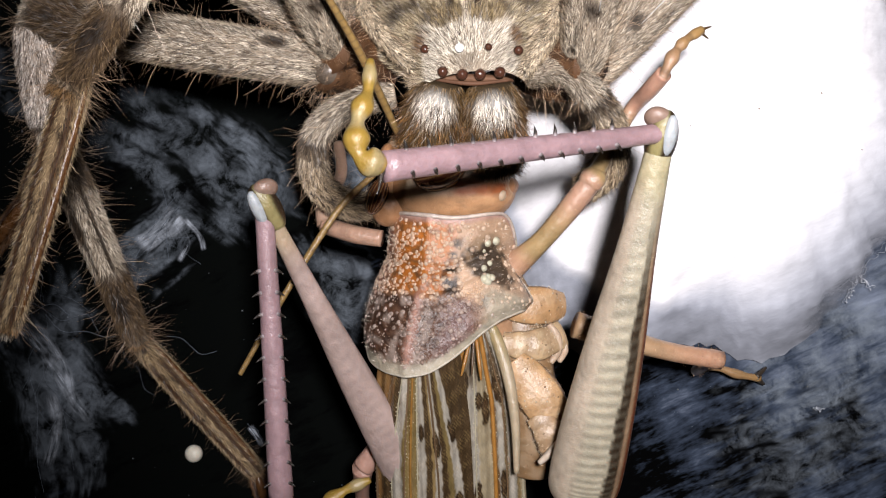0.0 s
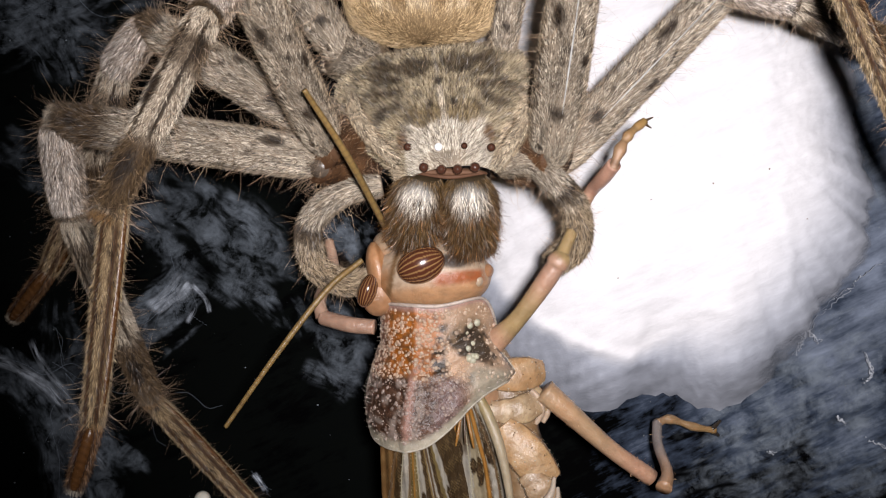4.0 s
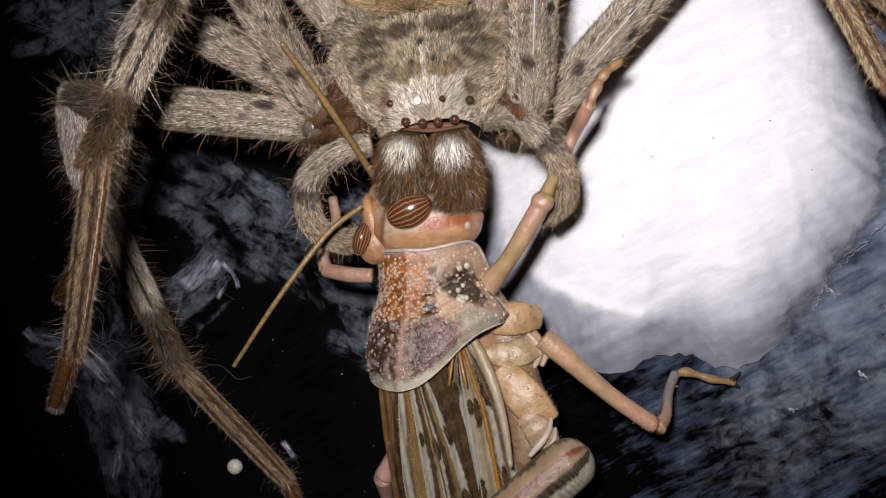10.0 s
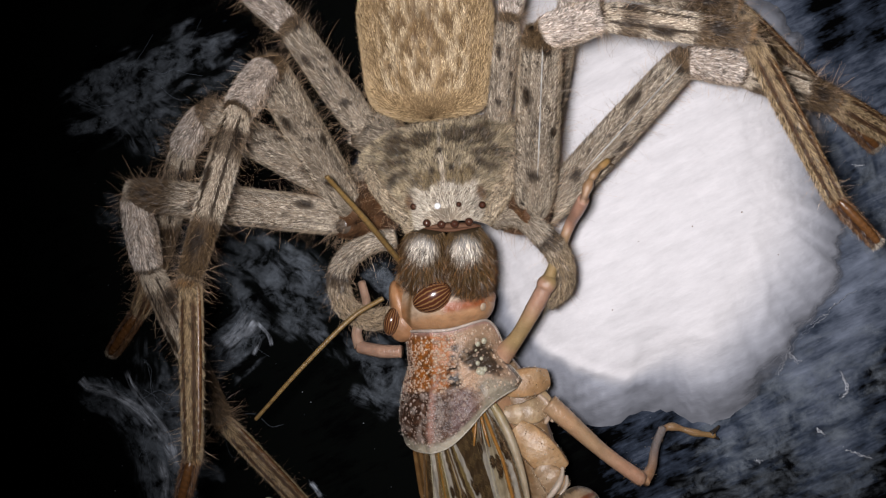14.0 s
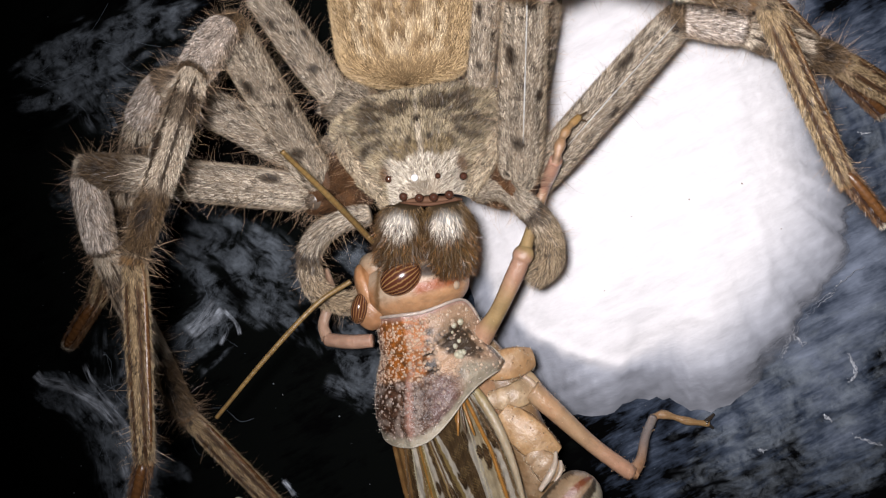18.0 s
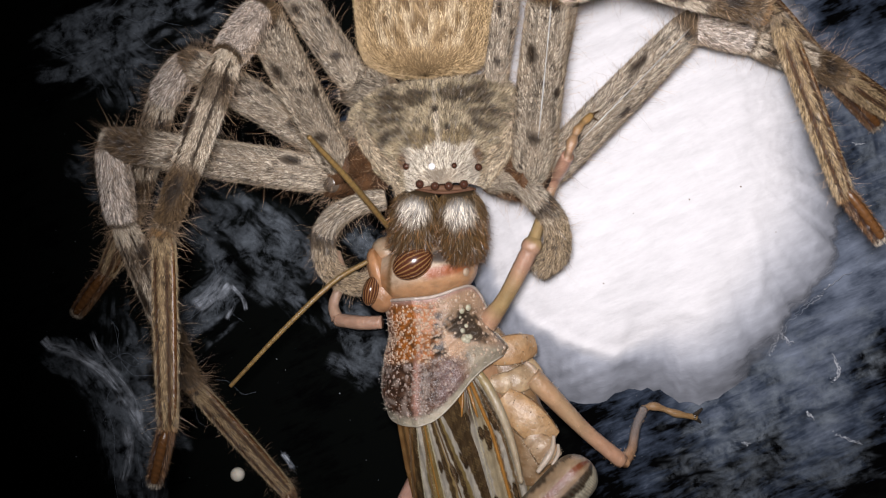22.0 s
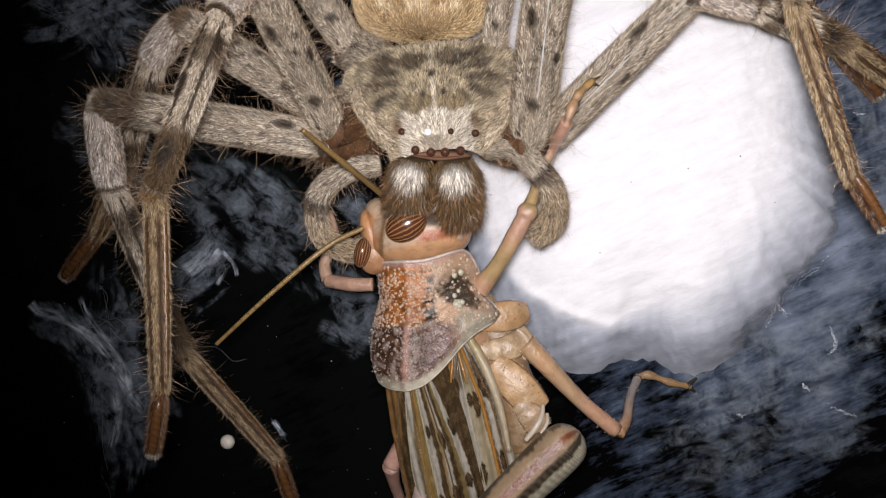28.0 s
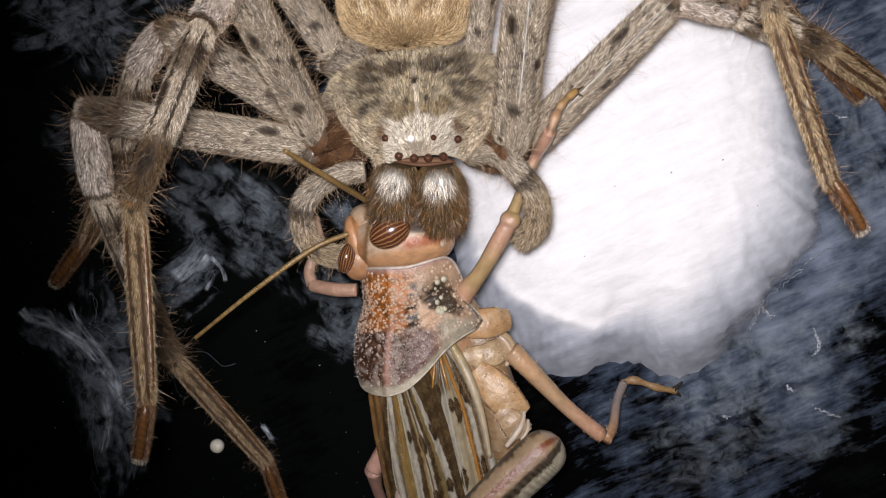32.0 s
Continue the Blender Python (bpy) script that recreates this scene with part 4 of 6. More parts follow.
def abdomen():
    lump = Lump()
    tip = vec(*(-4.4, 29.3, 17))
    n, m = 110, 140
    base = vec(*(-3.6, 8.9, 17))
    s = np.linspace(0, 1, n)
    s = 0.5 * s + 0.5 * (0.5 - 0.5 * np.cos(np.pi * s))
    half = 6.2 * (np.clip(1 - np.abs(2 * s - 1) ** 11, 0, 1)) ** 0.5 * np.interp(s, [0, 0.5, 1], [0.93, 1.05, 0.8])
    th = np.linspace(0, 2 * np.pi, m, endpoint=False)
    ax = tip - base
    S, T = np.meshgrid(s, th, indexing="ij")
    g = base + ax * S[..., None] + (vec(1, 0, 0) * np.cos(T)[..., None] + vec(0, 0, 0.72) * np.sin(T)[..., None]) * half[:, None, None]
    X, Y = g[..., 0] - base[0], S * np.linalg.norm(ax)
    col = np.broadcast_to(vec(0.60, 0.46, 0.27), g.shape).copy()
    blot = lumpy(np.stack([np.abs(X) * 1.2, Y * 0.55, 0 * X], -1), 1.0)
    fine = lumpy(np.stack([np.abs(X) * 2.2, Y * 0.8, 0 * X + 4], -1), 1.4)
    on = step(np.sin(T), 0.1, 0.5)
    col = blend(col, vec(0.90, 0.78, 0.56), step(blot + 0.8 * fine, 0.06, 0.2) * (1 - step(np.abs(X), 3.4, 5.0)) * step(Y, 1.4, 2.4) * on)
    col = blend(col, vec(0.29, 0.195, 0.09), step(-blot - 0.7 * fine, 0.05, 0.22) * (1 - step(np.abs(X), 3.0, 4.8)) * step(Y, 1.6, 3.0) * 0.85 * on)
    col = blend(col, vec(0.25, 0.15, 0.06), (1 - step(np.abs(np.abs(X) - 0.75), 0.12, 0.4)) * step(Y, 5.5, 7) * 0.7 * on)
    lump.grid(g, col * vec(0.7, 0.6, 0.5), 0, wrap=True, ends=True)
    out = unit(np.cross(np.gradient(g, axis=1), np.gradient(g, axis=0)))
    out *= np.sign(((g - (base + ax * S[..., None])) * out).sum(-1))[..., None]

    def tint(u, v):
        return col[(u * (n - 1)).astype(int), (v * m).astype(int) % m] * (0.75 + 0.7 * rng.random((len(u), 1)))

    lump.coat(g, out, unit(np.gradient(g, axis=0) + 1e-6 * ax), 76000, 0.55, 0.036, tint, 1, 0.22, 0.2, fine=True)
    lump.make("abdomen", [FUR_SKIN, FUR], spider, "tan velvety abdomen with paler paired marks")


abdomen()


def jaws():
    """The two chelicerae: swollen, white-furred above, dark and bristly towards the fangs."""
    for a, b in (((-3.4, -2.3, 21.7), (-4.4, -6.9, 19.5)), ((0.1, -2.4, 21.7), (0.5, -7.4, 19.5))):
        lump = Lump()
        a, b = vec(*a), vec(*b)
        w = b - a
        pale = vec(1.0, 0.97, 0.90)
        look_of = lambda s, t: blend(blend(vec(0.14, 0.085, 0.03), pale, (1 - step(np.hypot((np.asarray(s) - 0.24) / 0.25, (np.abs((np.asarray(t) - T2 + np.pi) % (2 * np.pi) - np.pi)) / 1.0), 0.35, 1.0))), vec(0.075, 0.042, 0.016), step(s, 0.6, 0.95))
        g, out, along = lump.tube([a - w * 0.1, a + w * 0.15, a + w * 0.5, a + w * 0.85, b], [1.3, 1.95, 2.0, 1.65, 1.0], lambda u, v: look_of(u, v) * 0.5, 30, 24)
        lump.coat(g, out, along, 9000, 0.75, 0.045, lambda u, v: look_of(u, v * 2 * np.pi) * (0.45 + 1.1 * rng.random((len(u), 1)) ** 1.5), 1, 0.32, 0.16, fine=True)
        lump.coat(g, out, along, 2600, 1.1, 0.034, (0.20, 0.13, 0.06), 2, 0.42, 0.24, lambda r, u, v: u > 0.2)
        lump.coat(g, out, along, 900, 1.2, 0.03, (0.95, 0.62, 0.30), 2, 0.45, 0.24, lambda r, u, v: u > 0.35)
        lump.make("chelicera", [FUR_SKIN, FUR, BRISTLE], spider, "swollen jaw with white fur above and dark bristles")
    for pts, rad in (([(-6.5, -2.5, 20), (-9.5, -3.1, 20), (-12.1, -5.3, 19), (-11.9, -8.6, 18), (-9.5, -10, 17.5), (-7.5, -9.6, 17)], [0.8, 0.95, 1.0, 0.98, 0.95, 0.7]),
                     ([(2.5, -0.9, 20), (5.0, -0.9, 21), (7.0, -2.6, 21), (8.5, -4.6, 19.5), (8.5, -6.9, 17.5), (7.1, -8.3, 16)], [0.95, 0.95, 1.0, 1.05, 1.2, 1.0])):
        segment("pedipalp", pts, rad, spider, speckled(PALE * 0.85, [(0.3, T2, 0.02), (0.5, T2 + 0.6, 0.02), (0.7, T2 - 0.4, 0.02)], [(0.42, 0.47, DARK, 0.02), (0.6, 1.2, vec(0.46, 0.38, 0.27), 0.2)], seed=5), fur=2200, long_hairs=90, reach=1.5, label="curled grey hairy feeler beside the jaws")


jaws()


# ---- the locust ----
PINK, PEACH, CREAM, AMBER, UMBER = vec(0.72, 0.42, 0.32), vec(0.75, 0.43, 0.235), vec(0.66, 0.58, 0.40), vec(0.48, 0.24, 0.05), vec(0.10, 0.06, 0.03)

HOLD = (-1, -14, 20)
locust = thing("desert_locust", HOLD, "peach and brown spotted locust held head first in the spider's jaws", "locust")


def pronotum():
    """The saddle behind the head: roof-shaped, waisted, with a rounded rear lobe, pale rim and small warts."""
    front, rear = vec(*(-2.3, -11.2, 15.6)), vec(*(-1.4, -22.3, 15.8))
    ax = unit(rear - front)
    tilt = radians(-20)
    wide = unit(np.cross(ax, (0, 0, 1)))
    if wide[0] < 0:
        wide = -wide
    up = vec(0, 0, 1)
    wide, up = wide * math.cos(tilt) - up * math.sin(tilt), up * math.cos(tilt) + wide * math.sin(tilt)
    wide, up = wide * 1.0, unit(up)
    n, m = 56, 67
    s = np.linspace(0, 1, n)
    a = np.linspace(-1.45, 1.85, m)
    S, A = np.meshgrid(s, a, indexing="ij")
    L = np.linalg.norm(rear - front)
    reach = L * np.interp(a, [-1.45, -1.1, -0.7, -0.35, 0, 0.3, 0.6, 0.9, 1.2, 1.5, 1.85], [0.66, 0.84, 0.95, 0.99, 1.0, 0.955, 0.84, 0.69, 0.57, 0.51, 0.48])
    reach = np.convolve(np.pad(reach, 2, "edge"), np.ones(5) / 5, "valid")
    half = np.interp(s, [0, 0.12, 0.35, 0.55, 0.85, 1.0], [4.75, 4.6, 4.45, 5.0, 5.45, 5.1])
    flare = 1 + 0.17 * step(A, 0.8, 1.7) * step(S, 0.1, 0.9)
    g = front + ax * (S * reach[None] - 0.9 * step(A, 0.2, 1.2) * (1 - S) + 2.6 * step(A, 1.0, 1.85) ** 1.5 * (1 - S))[..., None] + wide * (np.sin(A) * half[:, None] * flare)[..., None] + up * (np.cos(A) * half[:, None])[..., None]
    crest = np.exp(-((A / 0.07) ** 2))
    g += up * (0.28 * crest + 0.10 * lumpy(g, 0.9))[..., None]
    for k in (0.33, 0.47, 0.56):
        g -= up * (0.16 * np.exp(-(((S - k) / 0.018) ** 2)) * (np.abs(A) < 1.1))[..., None]
    c = np.broadcast_to(vec(0.80, 0.52, 0.33), g.shape).copy()
    mott, fine = lumpy(g, 0.55), lumpy(g, 2.2)
    D = (S * reach[None]) / L
    fore = 1 - step(D + 0.04 * mott, 0.47, 0.54)
    c = blend(c, vec(0.68, 0.21, 0.025), (1 - step(A, 0.34, 0.5)) * fore * np.clip(0.95 + 0.4 * mott, 0, 1) * step(A, -0.95, -0.5))
    c = blend(c, vec(0.36, 0.12, 0.07), (1 - step(A, -0.9, -0.5)) * 0.8)
    c = blend(c, UMBER * 1.1, step(fine + 0.3 * mott, 0.14, 0.3) * (1 - step(A, 0.4, 0.52)) * fore * 0.7)
    c = blend(c, UMBER * 0.45, (1 - step(np.abs(A - 0.41 - 0.06 * mott), 0.06, 0.16)) * step(mott + fine, -0.45, -0.05) * fore * step(D, 0.1, 0.16))
    c = blend(c, vec(0.30, 0.20, 0.11), (1 - step(np.hypot((A - 0.92) / 0.42, (D - 0.22) / 0.2) + 0.4 * mott, 0.5, 1.0)) * 0.7)
    c = blend(c, UMBER * 0.4, (1 - step(np.hypot((A - 1.02) / 0.32, (D - 0.28) / 0.16) + 1.0 * mott + 0.7 * fine, 0.6, 1.05)) * 0.9)
    lobe = step(A, 0.78, 1.05) * step(D + 0.04 * mott, 0.38, 0.47)
    c = blend(c, vec(0.66, 0.58, 0.43), lobe * 0.92)
    c = blend(c, vec(0.52, 0.43, 0.31), lobe * step(fine, 0.0, 0.3) * 0.5)
    rear = step(D + 0.04 * mott, 0.47, 0.54) * (1 - step(A + 0.1 * mott, 0.66, 0.92))
    c = blend(c, vec(0.17, 0.08, 0.045), rear * 0.97)
    c = blend(c, vec(0.36, 0.22, 0.20), rear * step(A, 0.22, 0.5) * 0.5)
    c = blend(c, UMBER * vec(0.7, 0.55, 0.6), rear * step(fine + 0.5 * mott, -0.12, 0.2) * 0.9 * (1 - 0.4 * step(A, 0.22, 0.5)))
    c = blend(c, vec(0.27, 0.16, 0.17), step(D, 0.55, 0.63) * step(A, 0.3, 0.5) * (1 - step(A, 0.6, 0.85)) * 0.2)
    c = blend(c, vec(0.60, 0.47, 0.39), rear * step(lumpy(g + 40, 1.25), 0.22, 0.36) * (1 - 0.5 * step(A, 0.22, 0.5)) * 0.75)
    c = blend(c, vec(0.66, 0.36, 0.27), (1 - step(np.abs(A), 0.03, 0.08)) * step(D, 0.40, 0.52) * 0.95)
    c = blend(c, vec(0.72, 0.63, 0.47), step(S, 0.90, 0.96))
    c = blend(c, vec(0.70, 0.42, 0.34), 1 - step(S, 0.02, 0.06))
    lump = Lump()
    lump.grid(g, c)
    lower = g - up * 0.25
    lump.grid(lower[:, ::-1], vec(0.3, 0.2, 0.12))
    body = lump.make("pronotum", SHELL, locust, "warty orange-brown saddle with a pale rim")
    # rim
    lump = Lump()
    edge = np.concatenate([g[::-1, 0], g[0], g[:, -1], g[-1, ::-1]])[:: 3] - up * 0.1
    lump.tube(np.vstack([edge, edge[:1]]), [0.10, 0.10], vec(0.86, 0.76, 0.60), 220, 8)
    lump.tube(g[0, 3:-6:3] + up * 0.02, [0.10, 0.17, 0.10], vec(0.95, 0.78, 0.66), 90, 8)
    lump.make("rim", SHELL, body, "pale raised rim")
    # warts
    lump = Lump()
    for k in range(1000):
        x, y = rng.uniform(2, n - 4), rng.uniform(2, m - 3) if rng.random() < 0.45 else rng.uniform(4, m / 2 + 9)
        i, j = int(x), int(y)
        spot = g[i, j] + (g[i + 1, j] - g[i, j]) * (x - i) + (g[i, j + 1] - g[i, j]) * (y - j)
        near = D[i, j] > 0.5
        if rng.random() < (0.4 if A[i, j] > 0.55 and not near else 0.35 if near else 0.0):
            continue
        r = 0.09 + 0.16 * rng.random() ** 2 if near else 0.10 + 0.14 * rng.random() ** 1.5
        tone = blend(c[i, j], vec(0.80, 0.62, 0.52) if near else vec(1.0, 0.74, 0.54), rng.uniform(0.3, 0.85) if near else rng.uniform(0.45, 0.95))
        rim_way = spot - front - ax * np.dot(spot - front, ax)
        lump.blob(spot - unit(rim_way) * r * 0.5, np.eye(3) * r, tone, 0, 6, 8)
    for k in range(900):
        i, j = rng.integers(n // 2, n - 5), np.argmin(np.abs(a - rng.uniform(-0.2, 0.85)))
        spot = g[i, j] + (g[i + 1, j] - g[i, j]) * rng.random() + (g[i, j + 1] - g[i, j]) * rng.random()
        lump.blob(spot, np.eye(3) * rng.uniform(0.04, 0.075), c[i, j] * rng.uniform(1.0, 1.7), 0, 5, 6)
    for k in range(11):
        i, j = rng.integers(14, 36), np.argmin(np.abs(a - rng.uniform(0.85, 1.2)))
        r = rng.uniform(0.16, 0.36)
        lump.blob(g[i, j] - unit(g[i, j] - front) * r * 0.4, np.eye(3) * r, vec(0.86, 0.80, 0.58), 0, 8, 10)
    tagged(lump.make("granulation", WAXY, body, "small pale warts"), kind="stuff")
    # fine pale down along the near edge
    lump = Lump()
    dv = unit(np.cross(np.gradient(g, axis=1), np.gradient(g, axis=0)))
    dv *= np.sign((dv * (g - front)).sum(-1))[..., None]
    lump.coat(g, dv, np.broadcast_to(-ax, g.shape), 900, 0.35, 0.014, (0.9, 0.85, 0.8), 0, 0.85, 0.3, lambda r, u, v: v < 0.97)
    tagged(lump.make("down", FUR, body, "fine pale down"), kind="stuff")
    return body


pronotum()


def head():
    """The head with its vertex ridge, cheeks, striped eyes and feelers."""
    lump = Lump()
    def flesh(d):
        x, y = d[..., 0], d[..., 1]
        c = blend(PEACH * vec(1.1, 1.05, 0.95), vec(0.88, 0.66, 0.46), step(y - 0.2 * x, -0.45, -0.05))
        c = blend(c, vec(0.58, 0.17, 0.055), step(x, -0.02, 0.2) * (1 - step(x, 0.8, 0.95)) * (1 - step(np.abs(y - 0.15 * x + 0.14), 0.08, 0.24)))
        c = blend(c, vec(0.55, 0.26, 0.11), (1 - step(np.abs(x + 0.72), 0.08, 0.2)) * step(-y, -0.5, 0.1))
        c = blend(c, vec(0.28, 0.15, 0.06), (1 - step(np.abs(x + 0.56 - 0.15 * y), 0.02, 0.07)))
        c = blend(c, vec(0.45, 0.26, 0.14), step(lumpy(d, 7.0) + 0.6 * lumpy(d, 18.0), 0.18, 0.5) * 0.4)
        return blend(c, vec(0.10, 0.08, 0.07), (1 - step(np.hypot((x - 0.42) / 0.34, (y - 0.38) / 0.28), 0.5, 1.0)) * 0.95)

    lump.blob((-3.4, -8.9, 17), [(4.9, 0.75, 0.2), (-0.5, 2.9, 0), (0, 0, 3.5)], flesh, 0, 60, 80)
    lump.blob((-7.3, -9, 17.6), [(0.95, 0.25, 0), (0.75, -2.2, 0), (0, 0, 1.7)], lambda d: blend(PEACH * vec(1.1, 0.98, 0.85), vec(0.50, 0.21, 0.07), (1 - step(np.abs(d[..., 0] - 0.35 + 0.2 * lumpy(d, 2)), 0.05, 0.25)) * 0.8), 0, 26, 36)
    lump.blob((-6.4, -7.3, 17.2), [(1.7, -0.7, 0), (0.45, 1.4, 0), (0, 0, 1.6)], lambda d: blend(vec(0.80, 0.58, 0.38), PEACH, step(-d[..., 1], -0.2, 0.5)), 0, 18, 24)
    lump.blob((-0.3, -8.6, 17.6), [(1.9, 0.9, 0), (-0.35, 1.0, 0), (0, 0, 1.5)], lambda d: blend(PEACH * vec(0.95, 0.8, 0.7), vec(0.5, 0.2, 0.09), step(-d[..., 0], 0.1, 0.6)), 0, 20, 26)
    lump.blob((-7.0, -10.7, 17.4), [(1.5, 0.3, 0), (-0.2, 1.9, 0), (0, 0, 1.6)], PEACH * vec(0.95, 0.85, 0.75), 0, 20, 26)
    for k in range(10):
        p = vec(*(-0.1, -8.3, 18.7)) + rng.normal(0, 1, 3) * vec(0.5, 0.4, 0.3)
        lump.blob(p, np.diag(rng.uniform(0.2, 0.5, 3)), vec(0.85, 0.62, 0.42) * rng.uniform(0.6, 1.0), 0, 7, 9)
    skull = lump.make("head", WAXY, locust, "peach head gripped by the jaws")
    stripes = lambda d: blend(vec(0.11, 0.035, 0.018), vec(0.42, 0.23, 0.09), step(np.sin(np.arctan2(d[..., 1], d[..., 2]) * 20), 0.5, 0.95))
    for p, axes in (((-4, -8.2, 20.4), [(1.65, 0.95, 0.1), (-0.72, 1.22, 0.2), (0, -0.1, 1.3)]), ((-7.9, -10.7, 18.5), [(0.25, 1.35, 0.1), (-0.8, 0.1, 0), (0, 0, 1.2)])):
        lump = Lump()
        lump.blob(p, axes, stripes, 0, 40, 120)
        lump.make("compound_eye", LOCUST_EYE, skull, "glossy brown eye with fine pale stripes")
    return skull


head()


def feelers():
    def ringed(s, t):
        return blend(vec(0.46, 0.29, 0.10), UMBER * 2, step(np.sin(s * 150), 0.75, 0.95) * 0.6)

    made = []
    for pts, r in (([(-6.3, -5.1, 20), (-8.5, -1.8, 27), (-11.1, 1.4, 32)], [0.26, 0.28, 0.2]), ([(-7.9, -8, 20), (-10.8, -9.9, 21), (-15.3, -14.2, 21), (-20.1, -19.1, 20)], [0.22, 0.24, 0.18])):
        lump = Lump()
        lump.tube(pts, r, ringed, 160, 8)
        made.append(lump.make("antenna", WAXY, locust, "thin amber ringed feeler", pivot=pts[0]))
    return made


FEELERS = feelers()


def limb(name, points, radii, colour, parent, pivot, label="", hairs=0, n=30):
    lump = Lump()
    g, out, along = lump.tube(points, radii, colour, n, 16)
    if hairs:
        lump.coat(g, out, along, hairs, 0.28, 0.018, (1.6, 1.4, 1.2), 1, 0.8, 0.3)
    return lump.make(name, [WAXY, BRISTLE], parent, label, pivot)


def small_legs():
    # fore leg that crosses the sac
    a, k = (2.1, -13.8, 16.6), (6.4, -6.5, 20)
    top = limb("fore_leg", [a, (3.9, -11.4, 18.2), (5.5, -8.4, 19.4), k], [1.05, 0.72, 0.78, 0.74], lambda s, t: blend(blend(PINK * vec(1.1, 1.1, 0.9), CREAM * vec(0.92, 0.72, 0.48), step(s, 0.12, 0.3)), PINK * vec(1.08, 1.08, 0.95), step(s, 0.4, 0.75)), locust, a, "peach fore leg resting on the spider", 120)
    limb("tibia", [k, (6.9, -4.9, 19.6), (8.1, -1.1, 18.6), (8.9, 0.3, 20.8), (9.4, 1.2, 22.2)], [0.72, 0.5, 0.5, 0.58, 0.55], lambda s, t: blend(CREAM * vec(0.95, 0.75, 0.5), PINK * vec(1.1, 1.05, 0.95), step(s, 0.3, 0.6)), top, k)
    limb("tarsus", [(9.3, 0.8, 22.2), (9.8, 2.6, 22), (10.4, 3.8, 21.6), (11.4, 4.9, 21)], [0.42, 0.34, 0.5, 0.30, 0.42, 0.28, 0.36, 0.30], lambda s, t: blend(vec(0.66, 0.40, 0.25), vec(0.60, 0.36, 0.12), s) * (1 - 0.35 * step(np.sin(s * 19), 0.8, 1.0))[..., None], top, (9.3, 0.8, 22.2))
    lump = Lump()
    lump.blob(k, [(0.55, 0.75, 0), (-0.75, 0.5, 0), (0, 0, 0.8)], lambda d: blend(PINK * vec(1.08, 1.1, 0.95), CREAM * vec(0.95, 0.75, 0.5), step(d[..., 0], -0.2, 0.6)), 0, 16, 22)
    lump.make("knee", WAXY, top, "swollen pinkish knee")
    lump = Lump()
    for p in ((12, 4.5, 20.6), (12, 5.3, 20.8)):
        lump.tube([(11.2, 4.8, 21), p], [0.16, 0.05], UMBER, 8, 8)
    lump.make("claw", HORN, top, "dark hooked claws")
    # fore leg on the dark side
    a, k = (-7.1, -13.5, 17), (-11.5, -13.4, 15)
    top = limb("fore_leg", [a, (-9.1, -13.6, 16.5), k], [0.6, 0.65, 0.62], PINK * vec(1.05, 1.1, 1.0), locust, a, "short pink fore leg", 0)
    limb("tibia", [k, (-12, -11.9, 14.5), (-11.3, -9.5, 14), (-12.1, -7.1, 13)], [0.6, 0.5, 0.45, 0.4], PINK * vec(1.05, 1.15, 1.05), top, k)
    # middle leg over the silk
    a, k = (6.5, -18.2, 15), (15, -26.1, 11.5)
    top = limb("middle_leg", [a, (8.2, -19.9, 14.5), (11.6, -23.3, 13), k], [0.98, 0.88, 0.7, 0.72], lambda s, t: blend(blend(PEACH * vec(0.95, 1.05, 0.95), CREAM * vec(0.98, 0.8, 0.6), 0.5 + 0.5 * np.sin(s * 11 + t)), PINK * vec(1.1, 1.05, 0.9), 0.35 + 0.5 * step(s, 0.5, 0.9)), locust, a, "peach middle leg bent at the knee", 200)
    shin = limb("tibia", [k, (15.9, -25.1, 10), (16.6, -23.4, 6), (17.5, -21.9, 3.5)], [0.7, 0.48, 0.44, 0.44], lambda s, t: blend(PEACH * 0.9, vec(0.45, 0.38, 0.34), step(s, 0.2, 0.7)), top, k, hairs=60)
    foot = limb("tarsus", [(17.4, -21.9, 3.5), (18.6, -21.6, 3), (20.8, -22.3, 2.4), (22.9, -22.7, 1.6)], [0.42, 0.34, 0.46, 0.28, 0.40, 0.28, 0.34], lambda s, t: blend(vec(0.60, 0.37, 0.20), vec(0.50, 0.30, 0.12), s), top, (17.4, -21.9, 3.5))
    lump = Lump()
    for b in ((23.5, -21.8, 1.4), (23.4, -23.2, 1.2)):
        lump.tube([(22.6, -22.6, 1.8), b], [0.3, 0.12], DARK, 8, 8)
    claw = lump.make("claw", HORN, top, "dark hooked claws")
    moving = (top, shin, foot, claw, a, k, (17.5, -21.9, 3.5))
    # middle leg on the far side: only the knee shows past the wings
    a, k = (-2.9, -26.1, 14), (-5.1, -30.2, 13)
    top = limb("middle_leg", [a, (-4.1, -28.3, 13.5), k], [0.8, 0.85, 0.8], PINK * 1.05, locust, a, "pink middle leg mostly under the wings")
    limb("tibia", [k, (-4.9, -32.6, 10), (-4, -36.8, 5), (-4.1, -39.3, 1)], [0.8, 0.55, 0.5, 0.4], PINK * 0.9, top, k)
    return moving


MIDDLE = small_legs()


